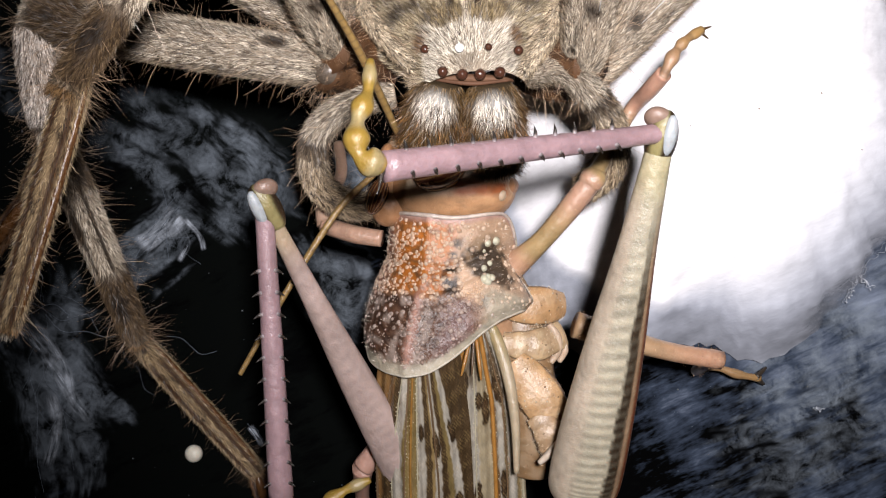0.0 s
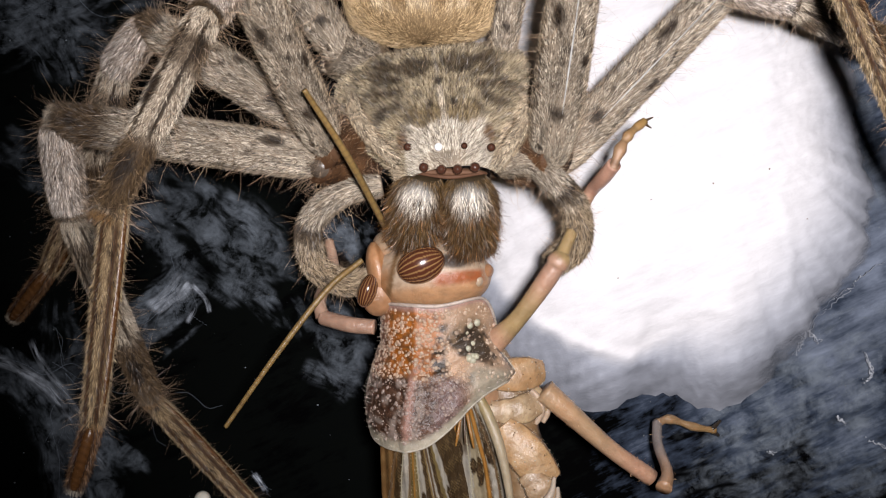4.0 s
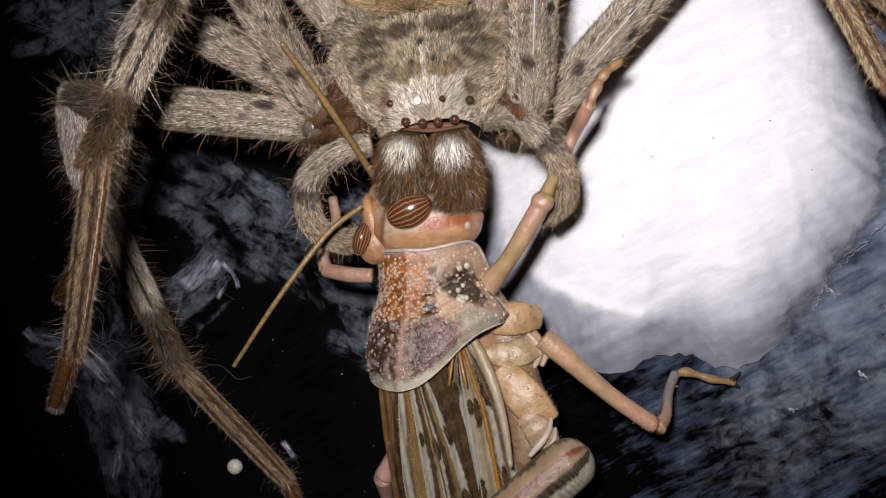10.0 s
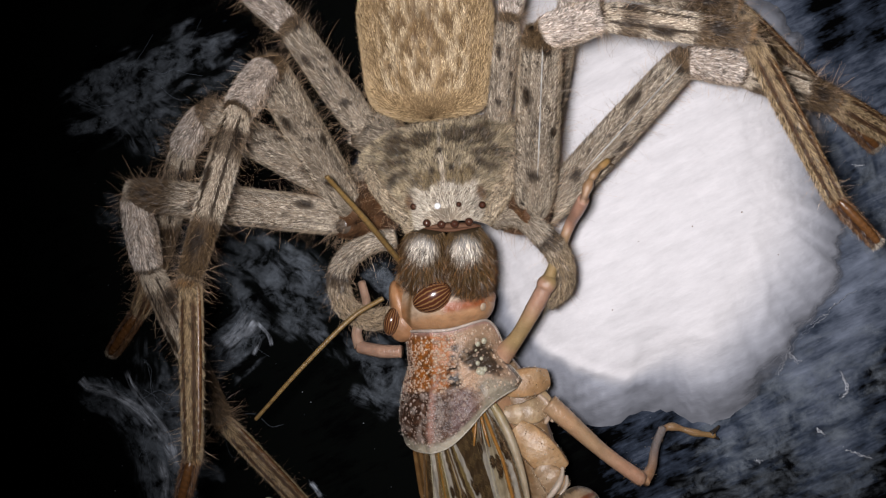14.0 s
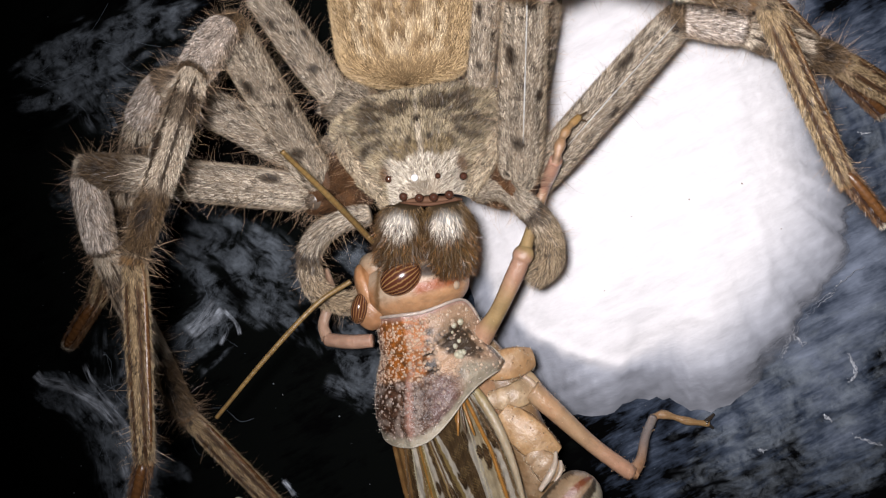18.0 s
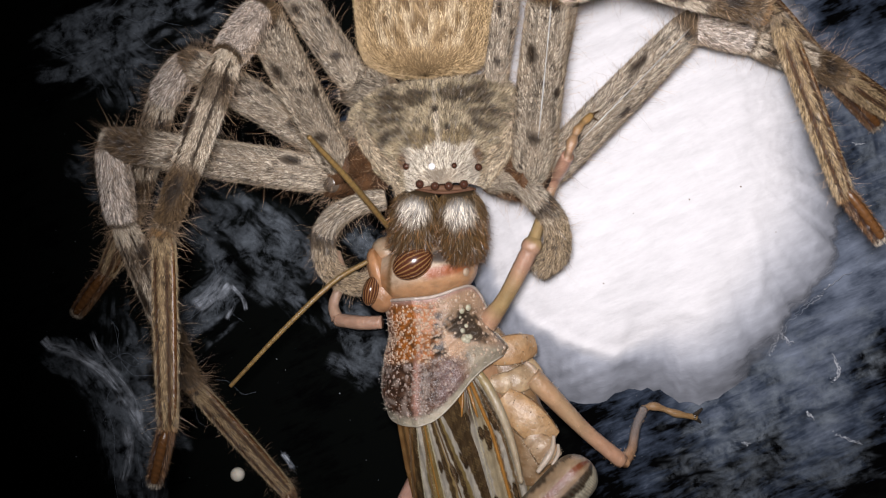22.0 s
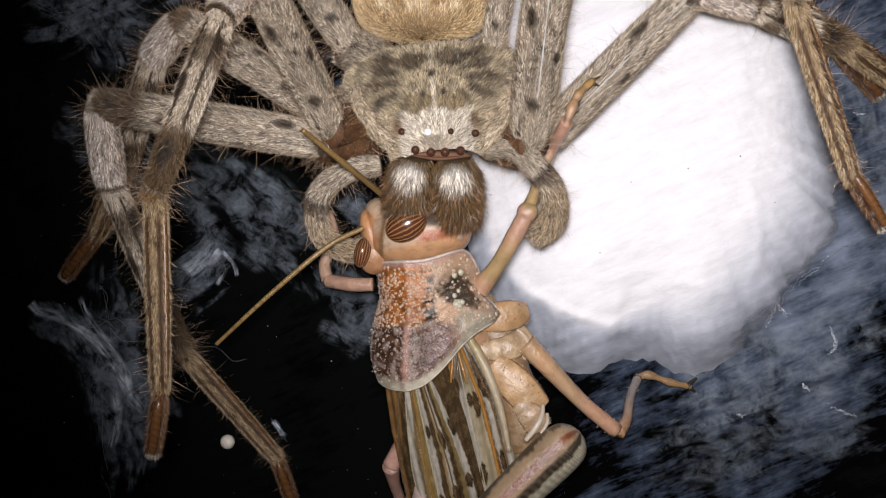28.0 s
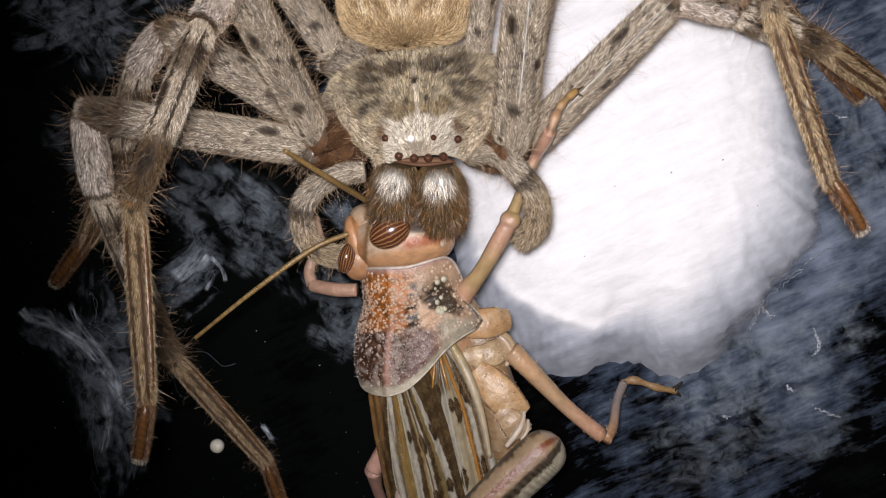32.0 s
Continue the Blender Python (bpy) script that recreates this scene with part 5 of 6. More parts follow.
def trunk():
    """The side plates of the thorax and the abdomen below the wings."""
    lump = Lump()
    c = [(-0.3, -16, 13), (1, -22.3, 12), (2.3, -27.7, 11), (3.8, -34.9, 8.5), (5.4, -44, 6), (6.2, -52.1, 4)]
    lump.tube(c, [4.0, 4.2, 4.2, 4.0, 3.4, 1.6], lambda s, t: blend(PEACH * 0.95, CREAM * 0.7, step(s, 0.35, 0.6)) * (1 - 0.25 * step(np.sin(s * 60), 0.6, 0.95) * step(s, 0.35, 0.4))[..., None], 60, 30)
    body = lump.make("thorax_and_abdomen", FLESH, locust, "peach body under the folded wings")
    def plate(path, radii, tone, flat=0.8, wrinkles=0, label="smooth orange-peach swelling beside the leg base"):
        """One swollen side plate: a fat short tube with mottling, a paler top, darker underside and long edges, and
        cross wrinkles with darker grooves.
        """
        draft = Lump()
        g, out, _ = draft.tube(path, radii, PEACH, 70, 48, flat=flat)
        s, t = np.meshgrid(np.linspace(0, 1, 70), np.linspace(0, 2 * np.pi, 48, endpoint=False), indexing="ij")
        mott = lumpy(g, 0.8) + 0.6 * lumpy(g, 2.4)
        col = np.broadcast_to(np.asarray(tone, float), g.shape) * (1 + 0.14 * mott)[..., None]
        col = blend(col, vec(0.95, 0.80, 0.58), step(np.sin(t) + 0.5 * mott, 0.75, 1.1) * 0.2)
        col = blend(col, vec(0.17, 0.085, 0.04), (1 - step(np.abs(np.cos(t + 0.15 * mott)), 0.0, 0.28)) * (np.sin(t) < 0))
        line_mark = step(np.abs(np.cos(t)) + 0.06 * mott, 0.86, 0.97)
        col = blend(col, vec(0.24, 0.115, 0.05), line_mark * 0.7)
        rise = 0.03 * mott - 0.12 * line_mark
        if wrinkles:
            fold = 0.5 + 0.5 * np.sin(s * wrinkles + 1.5 * mott)
            col = blend(col, vec(0.40, 0.24, 0.13), (1 - fold) * 0.45)
            rise = rise + 0.07 * fold
        grit = step(lumpy(g, 5.0), 0.25, 0.5)
        col = blend(col, vec(0.35, 0.22, 0.12), grit * 0.45)
        lump = Lump()
        g = g + out * rise[..., None]
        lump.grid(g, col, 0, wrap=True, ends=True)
        lump.coat(g, out, np.broadcast_to(vec(0, -1, 0), g.shape), 260, 0.22, 0.016, (0.9, 0.8, 0.65), 1, 0.8, 0.3)
        for k in rng.integers(0, 70 * 48, 60):
            lump.blob(g.reshape(-1, 3)[k], np.eye(3) * rng.uniform(0.03, 0.08), vec(0.30, 0.18, 0.09) if rng.random() < 0.6 else vec(0.95, 0.8, 0.6), 0, 5, 6)
        return lump.make("side_plate", [WAXY, FUR], body, label)

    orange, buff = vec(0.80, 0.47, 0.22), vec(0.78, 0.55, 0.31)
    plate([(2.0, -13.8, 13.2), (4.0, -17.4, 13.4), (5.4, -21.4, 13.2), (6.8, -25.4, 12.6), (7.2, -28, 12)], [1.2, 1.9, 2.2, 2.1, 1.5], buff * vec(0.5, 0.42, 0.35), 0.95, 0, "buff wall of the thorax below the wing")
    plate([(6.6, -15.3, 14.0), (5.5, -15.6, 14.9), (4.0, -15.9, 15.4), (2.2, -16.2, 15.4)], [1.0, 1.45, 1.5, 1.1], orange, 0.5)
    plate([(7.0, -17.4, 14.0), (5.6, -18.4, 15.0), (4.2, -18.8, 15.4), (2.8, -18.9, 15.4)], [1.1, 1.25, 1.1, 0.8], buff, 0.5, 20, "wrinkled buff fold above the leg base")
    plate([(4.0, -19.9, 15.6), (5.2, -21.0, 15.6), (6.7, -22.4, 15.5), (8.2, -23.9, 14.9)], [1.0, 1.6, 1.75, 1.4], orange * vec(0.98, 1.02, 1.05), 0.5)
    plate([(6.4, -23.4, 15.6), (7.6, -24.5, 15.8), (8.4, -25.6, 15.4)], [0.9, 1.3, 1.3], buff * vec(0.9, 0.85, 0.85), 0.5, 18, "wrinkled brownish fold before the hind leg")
    for pts, radii in (([(5.9, -16.9, 15.0), (6.7, -17.6, 14.8), (7.0, -18.6, 14.5), (6.7, -19.6, 14.4)], [0.22, 0.3, 0.32, 0.2]), ([(7.1, -17.6, 14.4), (7.5, -18.5, 14.2), (7.3, -19.4, 14.0)], [0.2, 0.28, 0.2])):
        lump = Lump()
        lump.tube(pts, radii, vec(0.82, 0.60, 0.42), 24, 12)
        lump.make("leg_socket", WAXY, body, "pale glossy ring round the leg base")
    for pts, radii in (([(8.6, -23.4, 16.0), (8.5, -24.4, 16.6), (8.0, -25.4, 16.9), (7.2, -26.6, 16.8)], [0.15, 0.24, 0.32, 0.2]), ([(9.0, -24.2, 15.8), (9.0, -25.0, 16.4), (8.5, -25.9, 16.8)], [0.14, 0.2, 0.14])):
        lump = Lump()
        lump.tube(pts, radii, vec(0.85, 0.70, 0.55), 24, 12)
        lump.make("hinge", WAXY, body, "pale glossy hinge of the hind leg")


trunk()


def wings():
    """Two long folded fore wings: pale and brown stripes, amber veins, dark spots."""
    for start, end, half, roll, tilt in (((-2.6, -20.9, 20.4), (4.9, -51.7, 8.5), 3.4, -1, 10), ((0.4, -17.8, 18.9), (8.6, -51.2, 8), 3.6, 1, 24)):
        a, b = vec(*start), vec(*end)
        ax = unit(b - a)
        L = np.linalg.norm(b - a)
        w = unit(np.cross(ax, (0, 0, 1)))
        if w[0] < 0:
            w = -w
        u = np.cross(w, ax)
        if u[2] < 0:
            u = -u
        n, m = 220, 121
        s, v = np.linspace(0, 1, n), np.linspace(-1, 1, m)
        S, V = np.meshgrid(s, v, indexing="ij")
        wd = half * np.interp(s, [0, 0.06, 0.17, 0.5, 0.85, 1.0], [0.82, 0.9, 1.0, 1.08, 0.95, 0.25] if roll < 0 else [0.3, 0.55, 0.95, 1.08, 0.95, 0.25])
        ti = math.tan(radians(tilt)) * roll
        g = a + ax * (S * L)[..., None] + w * (V * wd[:, None])[..., None] + u * (-0.35 * V**2 * wd[:, None] - np.where(V * roll > 0, np.abs(V) ** 1.5, 0) * wd[:, None] * abs(ti) + 0.09 * np.cos(V * 32))[..., None]
        spread = [0.5, 0.72, 1.0, 1.0] if roll < 0 else [0.9, 0.9, 1.0, 1.0]
        fan = V / np.interp(S, [0, 0.10, 0.28, 1.0], spread)
        wave = fan + 0.05 * lumpy(np.stack([V * 1.5, S * L * 0.3, 0 * S + roll], -1), 1.0) + 0.03 * lumpy(np.stack([V * 8, S * L * 2.2, 0 * S], -1), 1.0)
        white, pale, tan, rust, deep, olive = vec(0.56, 0.51, 0.42), vec(0.47, 0.39, 0.25), vec(0.38, 0.26, 0.11), vec(0.24, 0.125, 0.045), vec(0.085, 0.052, 0.024), vec(0.26, 0.185, 0.07)
        strips = [(-1.0, rust), (-0.88, deep), (-0.66, white), (-0.46, olive), (-0.32, tan), (-0.22, olive), (-0.12, white), (0.06, deep), (0.20, tan), (0.26, white), (0.40, deep), (0.52, olive), (0.62, white), (0.78, deep)] if roll < 0 else \
                 [(-1.0, deep), (-0.86, olive), (-0.76, white), (-0.66, deep), (-0.46, rust), (-0.34, pale), (-0.16, white), (0.08, pale), (0.34, rust), (0.46, white), (0.60, olive), (0.66, white), (0.84, tan), (0.92, pale)]
        col = np.broadcast_to(np.array(strips[0][1]), g.shape).copy()
        for edge, tone in strips[1:]:
            col = blend(col, tone, step(wave, edge - 0.012, edge + 0.02))
        ragged = 0.16 * lumpy(g, 2.2) + 0.1 * lumpy(g, 5.0)
        if roll > 0:
            # smoky root of the cell between the two amber veins, dark wedge outside the outer one
            col = blend(col, vec(0.20, 0.15, 0.10), (1 - step(np.hypot((wave + 0.05) / 0.26, (S * L - 3.6) / 1.6) + ragged, 0.5, 1.0)) * 0.9)
            col = blend(col, deep, (1 - step(np.hypot((wave - 0.62) / 0.16, (S * L - 4.2) / 3.0) + ragged, 0.7, 1.0)) * 0.95)
        for mid, gap in ((-0.02, 5.5), (0.33, 3.6), (0.70, 5.0)) if roll < 0 else ((-0.55, 5.0), (-0.24, 6.0), (0.06, 4.6), (0.24, 6.5), (0.56, 5.2)):
            at = rng.uniform(4.5, 8.0)
            while at < L:
                r, longer = rng.uniform(0.7, 1.05), rng.uniform(0.9, 1.7)
                far = np.hypot((wave - mid - rng.normal(0, 0.03)) * wd[:, None] / (0.36 * r), (S * L - at) / (r * longer)) + ragged
                spot = 1 - step(far, 0.82, 1.0)
                col = blend(col, UMBER * (0.45 + 0.5 * (1 - step(far, 0.2, 0.8)))[..., None], spot)
                at += rng.uniform(0.7, 1.5) * gap + longer
        cell = np.clip(np.sin(S * L * 22 + 3 * V) * np.sin(V * 95), -0.2, 1)
        col = col * (0.84 + 0.22 * cell[..., None]) * (1 + 0.2 * lumpy(g, 1.8))[..., None]
        col = blend(col, tan * 0.9, step(cell + 0.6 * lumpy(g, 3.0), 0.45, 0.9) * 0.45)
        g = g + u * (0.05 * np.clip(cell, 0, 1))[..., None]
        lump = Lump()
        lump.grid(g, col)
        lump.grid(g[:, ::-1] - u * 0.12, vec(0.3, 0.22, 0.12))
        wing = lump.make("fore_wing", WING, locust, "folded striped wing with amber veins and dark spots")
        lines = ((-0.97, 0.08, UMBER * 2), (-0.66, 0.05, CREAM), (-0.40, 0.06, UMBER * 2.5), (-0.27, 0.09, AMBER * 0.9), (-0.12, 0.05, CREAM), (0.30, 0.07, UMBER * 2)) if roll < 0 else \
                ((-0.70, 0.06, UMBER * 2), (-0.40, 0.15, AMBER * vec(1.05, 0.95, 0.9)), (0.02, 0.05, CREAM), (0.40, 0.16, AMBER * vec(1.15, 1.05, 1.0)), (0.63, 0.07, UMBER * 2.4), (0.95, 0.10, CREAM))
        for q, r, tone in lines:
            lump = Lump()
            at = np.clip(np.interp(s, [0, 0.10, 0.28, 1.0], spread) * q, -0.99, 0.99)
            k = np.clip(np.round((at + 1) / 2 * (m - 1)).astype(int), 0, m - 1)
            path = g[np.arange(n), k] + w * ((at - v[k]) * wd)[:, None]
            lump.tube(path[::3] + u * 0.04, [r * 1.1, r, r * 0.4], tone, 110, 8)
            for i in range(2, 150, 2):
                p = path[i] + w * (rng.choice((-1, 1)) * (r + 0.03)) + u * 0.05 + rng.normal(0, 0.02, 3)
                lump.blob(p, np.eye(3) * rng.uniform(0.03, 0.06), blend(np.asarray(tone), CREAM * 1.3, rng.uniform(0.2, 0.9)), 0, 5, 6)
            lump.make("vein", WAXY, wing)


wings()


def wing_roots():
    """Veins that fan out from the root of the near wing, and the pale ridge along its edge."""
    root = (0.6, -17.8, 18.6)
    for end, r, tone in (((0.5, -21.6, 19.6), 0.13, AMBER * vec(1.0, 0.9, 0.8)), ((1.2, -21.4, 19.6), 0.10, UMBER * 1.5), ((1.9, -21.6, 19.5), 0.14, AMBER * vec(1.05, 0.95, 0.85))):
        lump = Lump()
        a, b = vec(*root), vec(*end)
        lump.tube([a, a * 0.6 + b * 0.4 + vec(0, 0, 0.35), a * 0.25 + b * 0.75 + vec(0, 0, 0.2), b - vec(0, 0, 0.2)], [0.2, r, r, r * 0.5], tone, 30, 12)
        lump.make("vein", WAXY, locust, "glossy vein at the root of the wing")
    lump = Lump()
    lump.tube([(1.2, -17.2, 17.2), (2.6, -19.0, 17.5), (3.9, -21.4, 17.6), (5.0, -24.4, 17.2), (5.8, -27.6, 16.8)], [0.4, 0.45, 0.42, 0.32, 0.2], lambda s, t: blend(vec(0.58, 0.44, 0.20), vec(0.62, 0.50, 0.33), step(s, 0.1, 0.5)), 50, 16)
    lump.make("wing_edge", WAXY, locust, "pale yellowish ridge along the wing")


wing_roots()


def noise_line(s):
    return np.sin(s * 41) + 0.7 * np.sin(s * 97 + 1) + 0.4 * np.sin(s * 173 + 2)


def hind_leg(hip, knee, side, label, stout=1.0, warm=(1, 1, 1)):
    """A hind leg built along its own line: a swollen herring-boned femur with a thin spiny tibia."""
    hip, knee = vec(*hip), vec(*knee)
    L = np.linalg.norm(knee - hip)
    w = unit(knee - hip)
    across = unit(np.cross(w, (0, 0, 1)))

    def bone(s, t):
        """Cream with fine ribs; on the outer side a red-brown band and a ragged black stripe."""
        s, t = np.asarray(s, float), np.asarray(t, float)
        turn = np.degrees((t + np.pi / 2) % (2 * np.pi)) - 90
        c = np.broadcast_to(vec(0.72, 0.645, 0.47), s.shape + (3,)).copy()
        rib = 0.5 + 0.5 * np.sin(s * 330 + np.radians(turn) * 2.5)
        on = step(s, 0.0, 0.03) * (1 - step(s, 0.66, 0.9))
        if side > 0:
            band = lambda lo, hi, soft=4: step(turn, lo - soft, lo + soft) * (1 - step(turn, hi - soft, hi + soft))
            ragged = 2.0 * np.sin(s * 330) + 2.5 * noise_line(s)
            c = c * (1 - 0.42 * rib * band(64, 118) * on)[..., None]
            c = blend(c, vec(0.74, 0.60, 0.46), step(turn, 100, 130) * 0.8)
            c = blend(c, vec(0.46, 0.31, 0.18), band(-30, 42, 6) * on * 0.95)
            c = blend(c, vec(0.25, 0.065, 0.02), band(12, 30, 3) * on * 0.95)
            c = blend(c, vec(0.46, 0.30, 0.18), band(34, 46) * on)
            c = blend(c, UMBER * 0.4, band(43 + ragged * 0.3, 65 + ragged * 0.6, 3) * on * (0.9 + 0.1 * (1 - rib)))
            c = blend(c, UMBER * 0.6, (1 - step(turn + 2 * ragged, -28, -16)) * on * 0.9)
        else:
            c = blend(c, vec(0.74, 0.63, 0.64), 0.6 + 0 * s) * (1 - 0.12 * rib * (1 - step(np.abs(turn - 90), 20, 60)))[..., None]
        c = blend(c, CREAM * vec(0.95, 0.95, 0.7), step(s, 0.8, 0.9) * 0.6)
        return c * np.array(warm)

    lump = Lump()
    ext = 2.2 if side > 0 else 0.8
    pts = [hip - w * ext, hip - w * (ext - 0.25), hip - w * (ext - 1.1), hip + w * 0.6, hip + w * L * 0.2, hip + w * L * 0.42, hip + w * L * 0.68, hip + w * L * 0.88, knee - w * 0.3]
    lump.tube(pts, [stout * r for r in (0.15, 1.2, 2.2, 2.5, 2.35, 1.95, 1.3, 0.95, 0.8)], bone, 240, 72, flat=0.8)
    femur = lump.make("hind_leg", [WAXY, BRISTLE], locust, label, pivot=hip)
    lump = Lump()
    lump.blob(knee - w * 0.4, [tuple(w * 1.9), tuple(across * 1.0), (0, 0, 0.95)], lambda d: blend(UMBER * 0.5, vec(0.50, 0.42, 0.18), (1 - step(np.abs(d[..., 1] + 0.3 * side), 0.2, 0.5))), 0, 20, 26)
    lump.blob(knee + vec(0, 0, 0.5) + across * (0.35 * side) - w * 0.2, [tuple(w * 1.35), tuple(across * 0.5), (0, 0, 0.6)], vec(0.72, 0.76, 0.78), 0, 14, 18)
    lump.blob(knee + w * 0.9 - across * (0.5 * side), [tuple(w * 0.7), tuple(across * 0.85), (0, 0, 0.8)], vec(0.50, 0.33, 0.25), 0, 14, 18)
    lump.make("knee", WAXY, femur, "dark knee with a pale bluish lobe")
    # tibia, straight along -w from the knee; turned by its keys
    TL = 20.0
    lump = Lump()
    lump.tube([knee + across * 0, knee - w * 1.0, knee - w * TL * 0.5, knee - w * TL], [0.75, 0.62, 0.72, 0.85], lambda s, t: blend(CREAM * vec(0.9, 0.7, 0.6), vec(0.58, 0.38, 0.40), step(s, 0.03, 0.1)), 50, 14)
    for k in range(11):
        p = knee - w * (TL * (0.22 + 0.072 * k))
        for sg in (-1, 1):
            o = unit(vec(0, 0, 0.8) * 1 + across * sg * 0.9)
            lump.tube([p + o * 0.55, p + o * 1.0 - w * 0.15, p + o * 1.4 - w * 0.4], [0.16, 0.11, 0.02], lambda s, t: blend(vec(0.7, 0.6, 0.6), DARK * 0.6, step(s, 0.15, 0.5)), 7, 7)
    shin = lump.make("tibia", WAXY, femur, "pink spiny shin", pivot=knee)
    lump = Lump()
    e = knee - w * TL
    lump.tube([e, e - w * 1.2 + across * side * -0.8, e - w * 0.8 + across * side * -2.6, e + w * 0.3 + across * side * -4.2, e + w * 1.0 + across * side * -6], [0.5, 0.82, 0.42, 0.74, 0.36, 0.62, 0.3, 0.42, 0.2], lambda s, t: blend(vec(0.50, 0.32, 0.06), CREAM * vec(0.85, 0.75, 0.5), step(np.sin(s * 16), 0.2, 0.9)), 60, 14)
    for sg in (-1, 1):
        lump.tube([e, e - w * 0.7 + across * sg * 1.3], [0.2, 0.04], DARK, 6, 6)
    foot = lump.make("tarsus", WAXY, femur, "yellow padded foot", pivot=knee)
    return femur, shin, foot


HIP_R, KNEE_R, HIP_L, KNEE_L = (10.3, -26.8, 19.0), (9.3, -3.8, 28.7), (-1.5, -30.2, 14.6), (-13.0, -11.0, 24.0)
HIND_R = hind_leg(HIP_R, KNEE_R, 1, "cream hind leg with a black stripe and spiny pink shin", 1.0)
HIND_L = hind_leg(HIP_L, KNEE_L, -1, "pale pinkish hind leg on the dark side", 0.60, (0.95, 0.82, 0.80))


# ---- small things on the ground ----
def pearl():
    lump = Lump()
    lump.blob((-24.2, -29.9, 0.8), np.eye(3) * 0.75, (1.6, 1.5, 1.25), 0, 16, 24)
    tagged(lump.make("pale_bead", WAXY), "small round pale bead lying on the black sheet", "bead")


pearl()


def dust():
    """Grains and specks scattered over the black sheet."""
    lump = Lump()
    r = np.random.default_rng(77)
    for _ in range(420):
        x, y = r.uniform(-46, 44), r.uniform(-40, 22)
        size = 0.025 + 0.06 * r.random() ** 3
        lump.blob((x, y, size * 0.6), np.diag(size * r.uniform(0.6, 1.5, 3)), vec(0.5, 0.55, 0.6) * r.uniform(0.2, 1.0), 0, 5, 6)
    tagged(lump.make("dust", FLESH), "pale dust grains scattered on the black sheet", "dust", kind="stuff")


dust()


def shift(a, b, c, d):
    """The move that brings the line from a to b onto the line from c to d, in metres."""
    a, b, c, d = (Vector(p) * MM for p in (a, b, c, d))
    return Matrix.Translation(c) @ (b - a).rotation_difference(d - c).to_matrix().to_4x4() @ Matrix.Translation(-a)


def between(rows, t):
    """The row at t, on straight lines between rows."""
    times = [r[0] for r in rows]
    return [np.array([np.interp(t, times, [r[k][j] for r in rows]) for j in range(3)]) for k in range(1, len(rows[0]))]


def home(ob):
    return Matrix.Translation(Vector(ob["pivot"]) * MM)


def key(ob, times, move, over):
    """Keys a part: move(t) is its own move in the world, over(t) that of the part or thing that carries it."""
    back = home(ob.parent)
    walk(ob, [(t, (over(t) @ back).inverted() @ move(t) @ home(ob)) for t in times])


def still(t):
    return Matrix.Identity(4)


def motions():
    times = [r[0] for r in LOCUST_ROWS]

    def held(t):
        x, y, r = (np.interp(t, times, [q[k] for q in LOCUST_ROWS]) for k in (1, 2, 3))
        return pose((HOLD[0] + x) * MM, (HOLD[1] + y) * MM, HOLD[2] * MM, 0, 0, r) @ home(locust).inverted()

    walk(locust, [(t, held(t) @ home(locust)) for t in times])

    # hind legs: seconds, way of the femur, way of the shin
    for (femur, shin, foot), hip, knee, rows in ((HIND_R, HIP_R, KNEE_R, KICK_R), (HIND_L, HIP_L, KNEE_L, KICK_L)):
        L, hip, knee = np.linalg.norm(np.subtract(knee, hip)), vec(*hip), vec(*knee)
        when = [r[0] for r in rows] + [32.0]

        def upper(t):
            w, _ = between(rows, t)
            return shift(hip, knee, hip, hip + unit(w) * L)

        def lower(t):
            w, q = between(rows, t)
            top = hip + unit(w) * L
            return shift(knee, knee - unit(knee - hip) * 20, top, top + unit(q) * 20)

        key(femur, when, upper, still)
        key(shin, when, lower, upper)
        key(foot, when, lower, upper)

    # middle leg: its knee slides while the foot stays
    top, shin, foot, claw, a, k, ankle = MIDDLE
    when = [r[0] for r in KNEE_ROWS]
    bend = lambda t: shift(a, k, a, between(KNEE_ROWS, t)[0])
    key(top, when, bend, held)
    key(shin, when, lambda t: shift(k, ankle, between(KNEE_ROWS, t)[0], ankle), bend)
    key(foot, when, still, bend)
    key(claw, when, still, bend)

    # feelers
    for ob, (a, b), rows in zip(FEELERS, FEELER_LINES, FEELER_ROWS):
        key(ob, [r[0] for r in rows], lambda t: shift(a, b, a, between(rows, t)[0]), held)

    # the two front legs of the spider
    for limb_of, rows in ((LEG_B, RAISED_ROWS), (RIGHT_A, REACH_ROWS)):
        part = SEGMENTS[limb_of.name]
        when = [r[0] for r in rows]
        for name, i in (("tibia", 0), ("metatarsus", 1), ("tarsus", 2)):
            ob, a, b = part[name]
            key(ob, when, lambda t: shift(a, b, a if i == 0 else between(rows, t)[i - 1], between(rows, t)[i]), still)


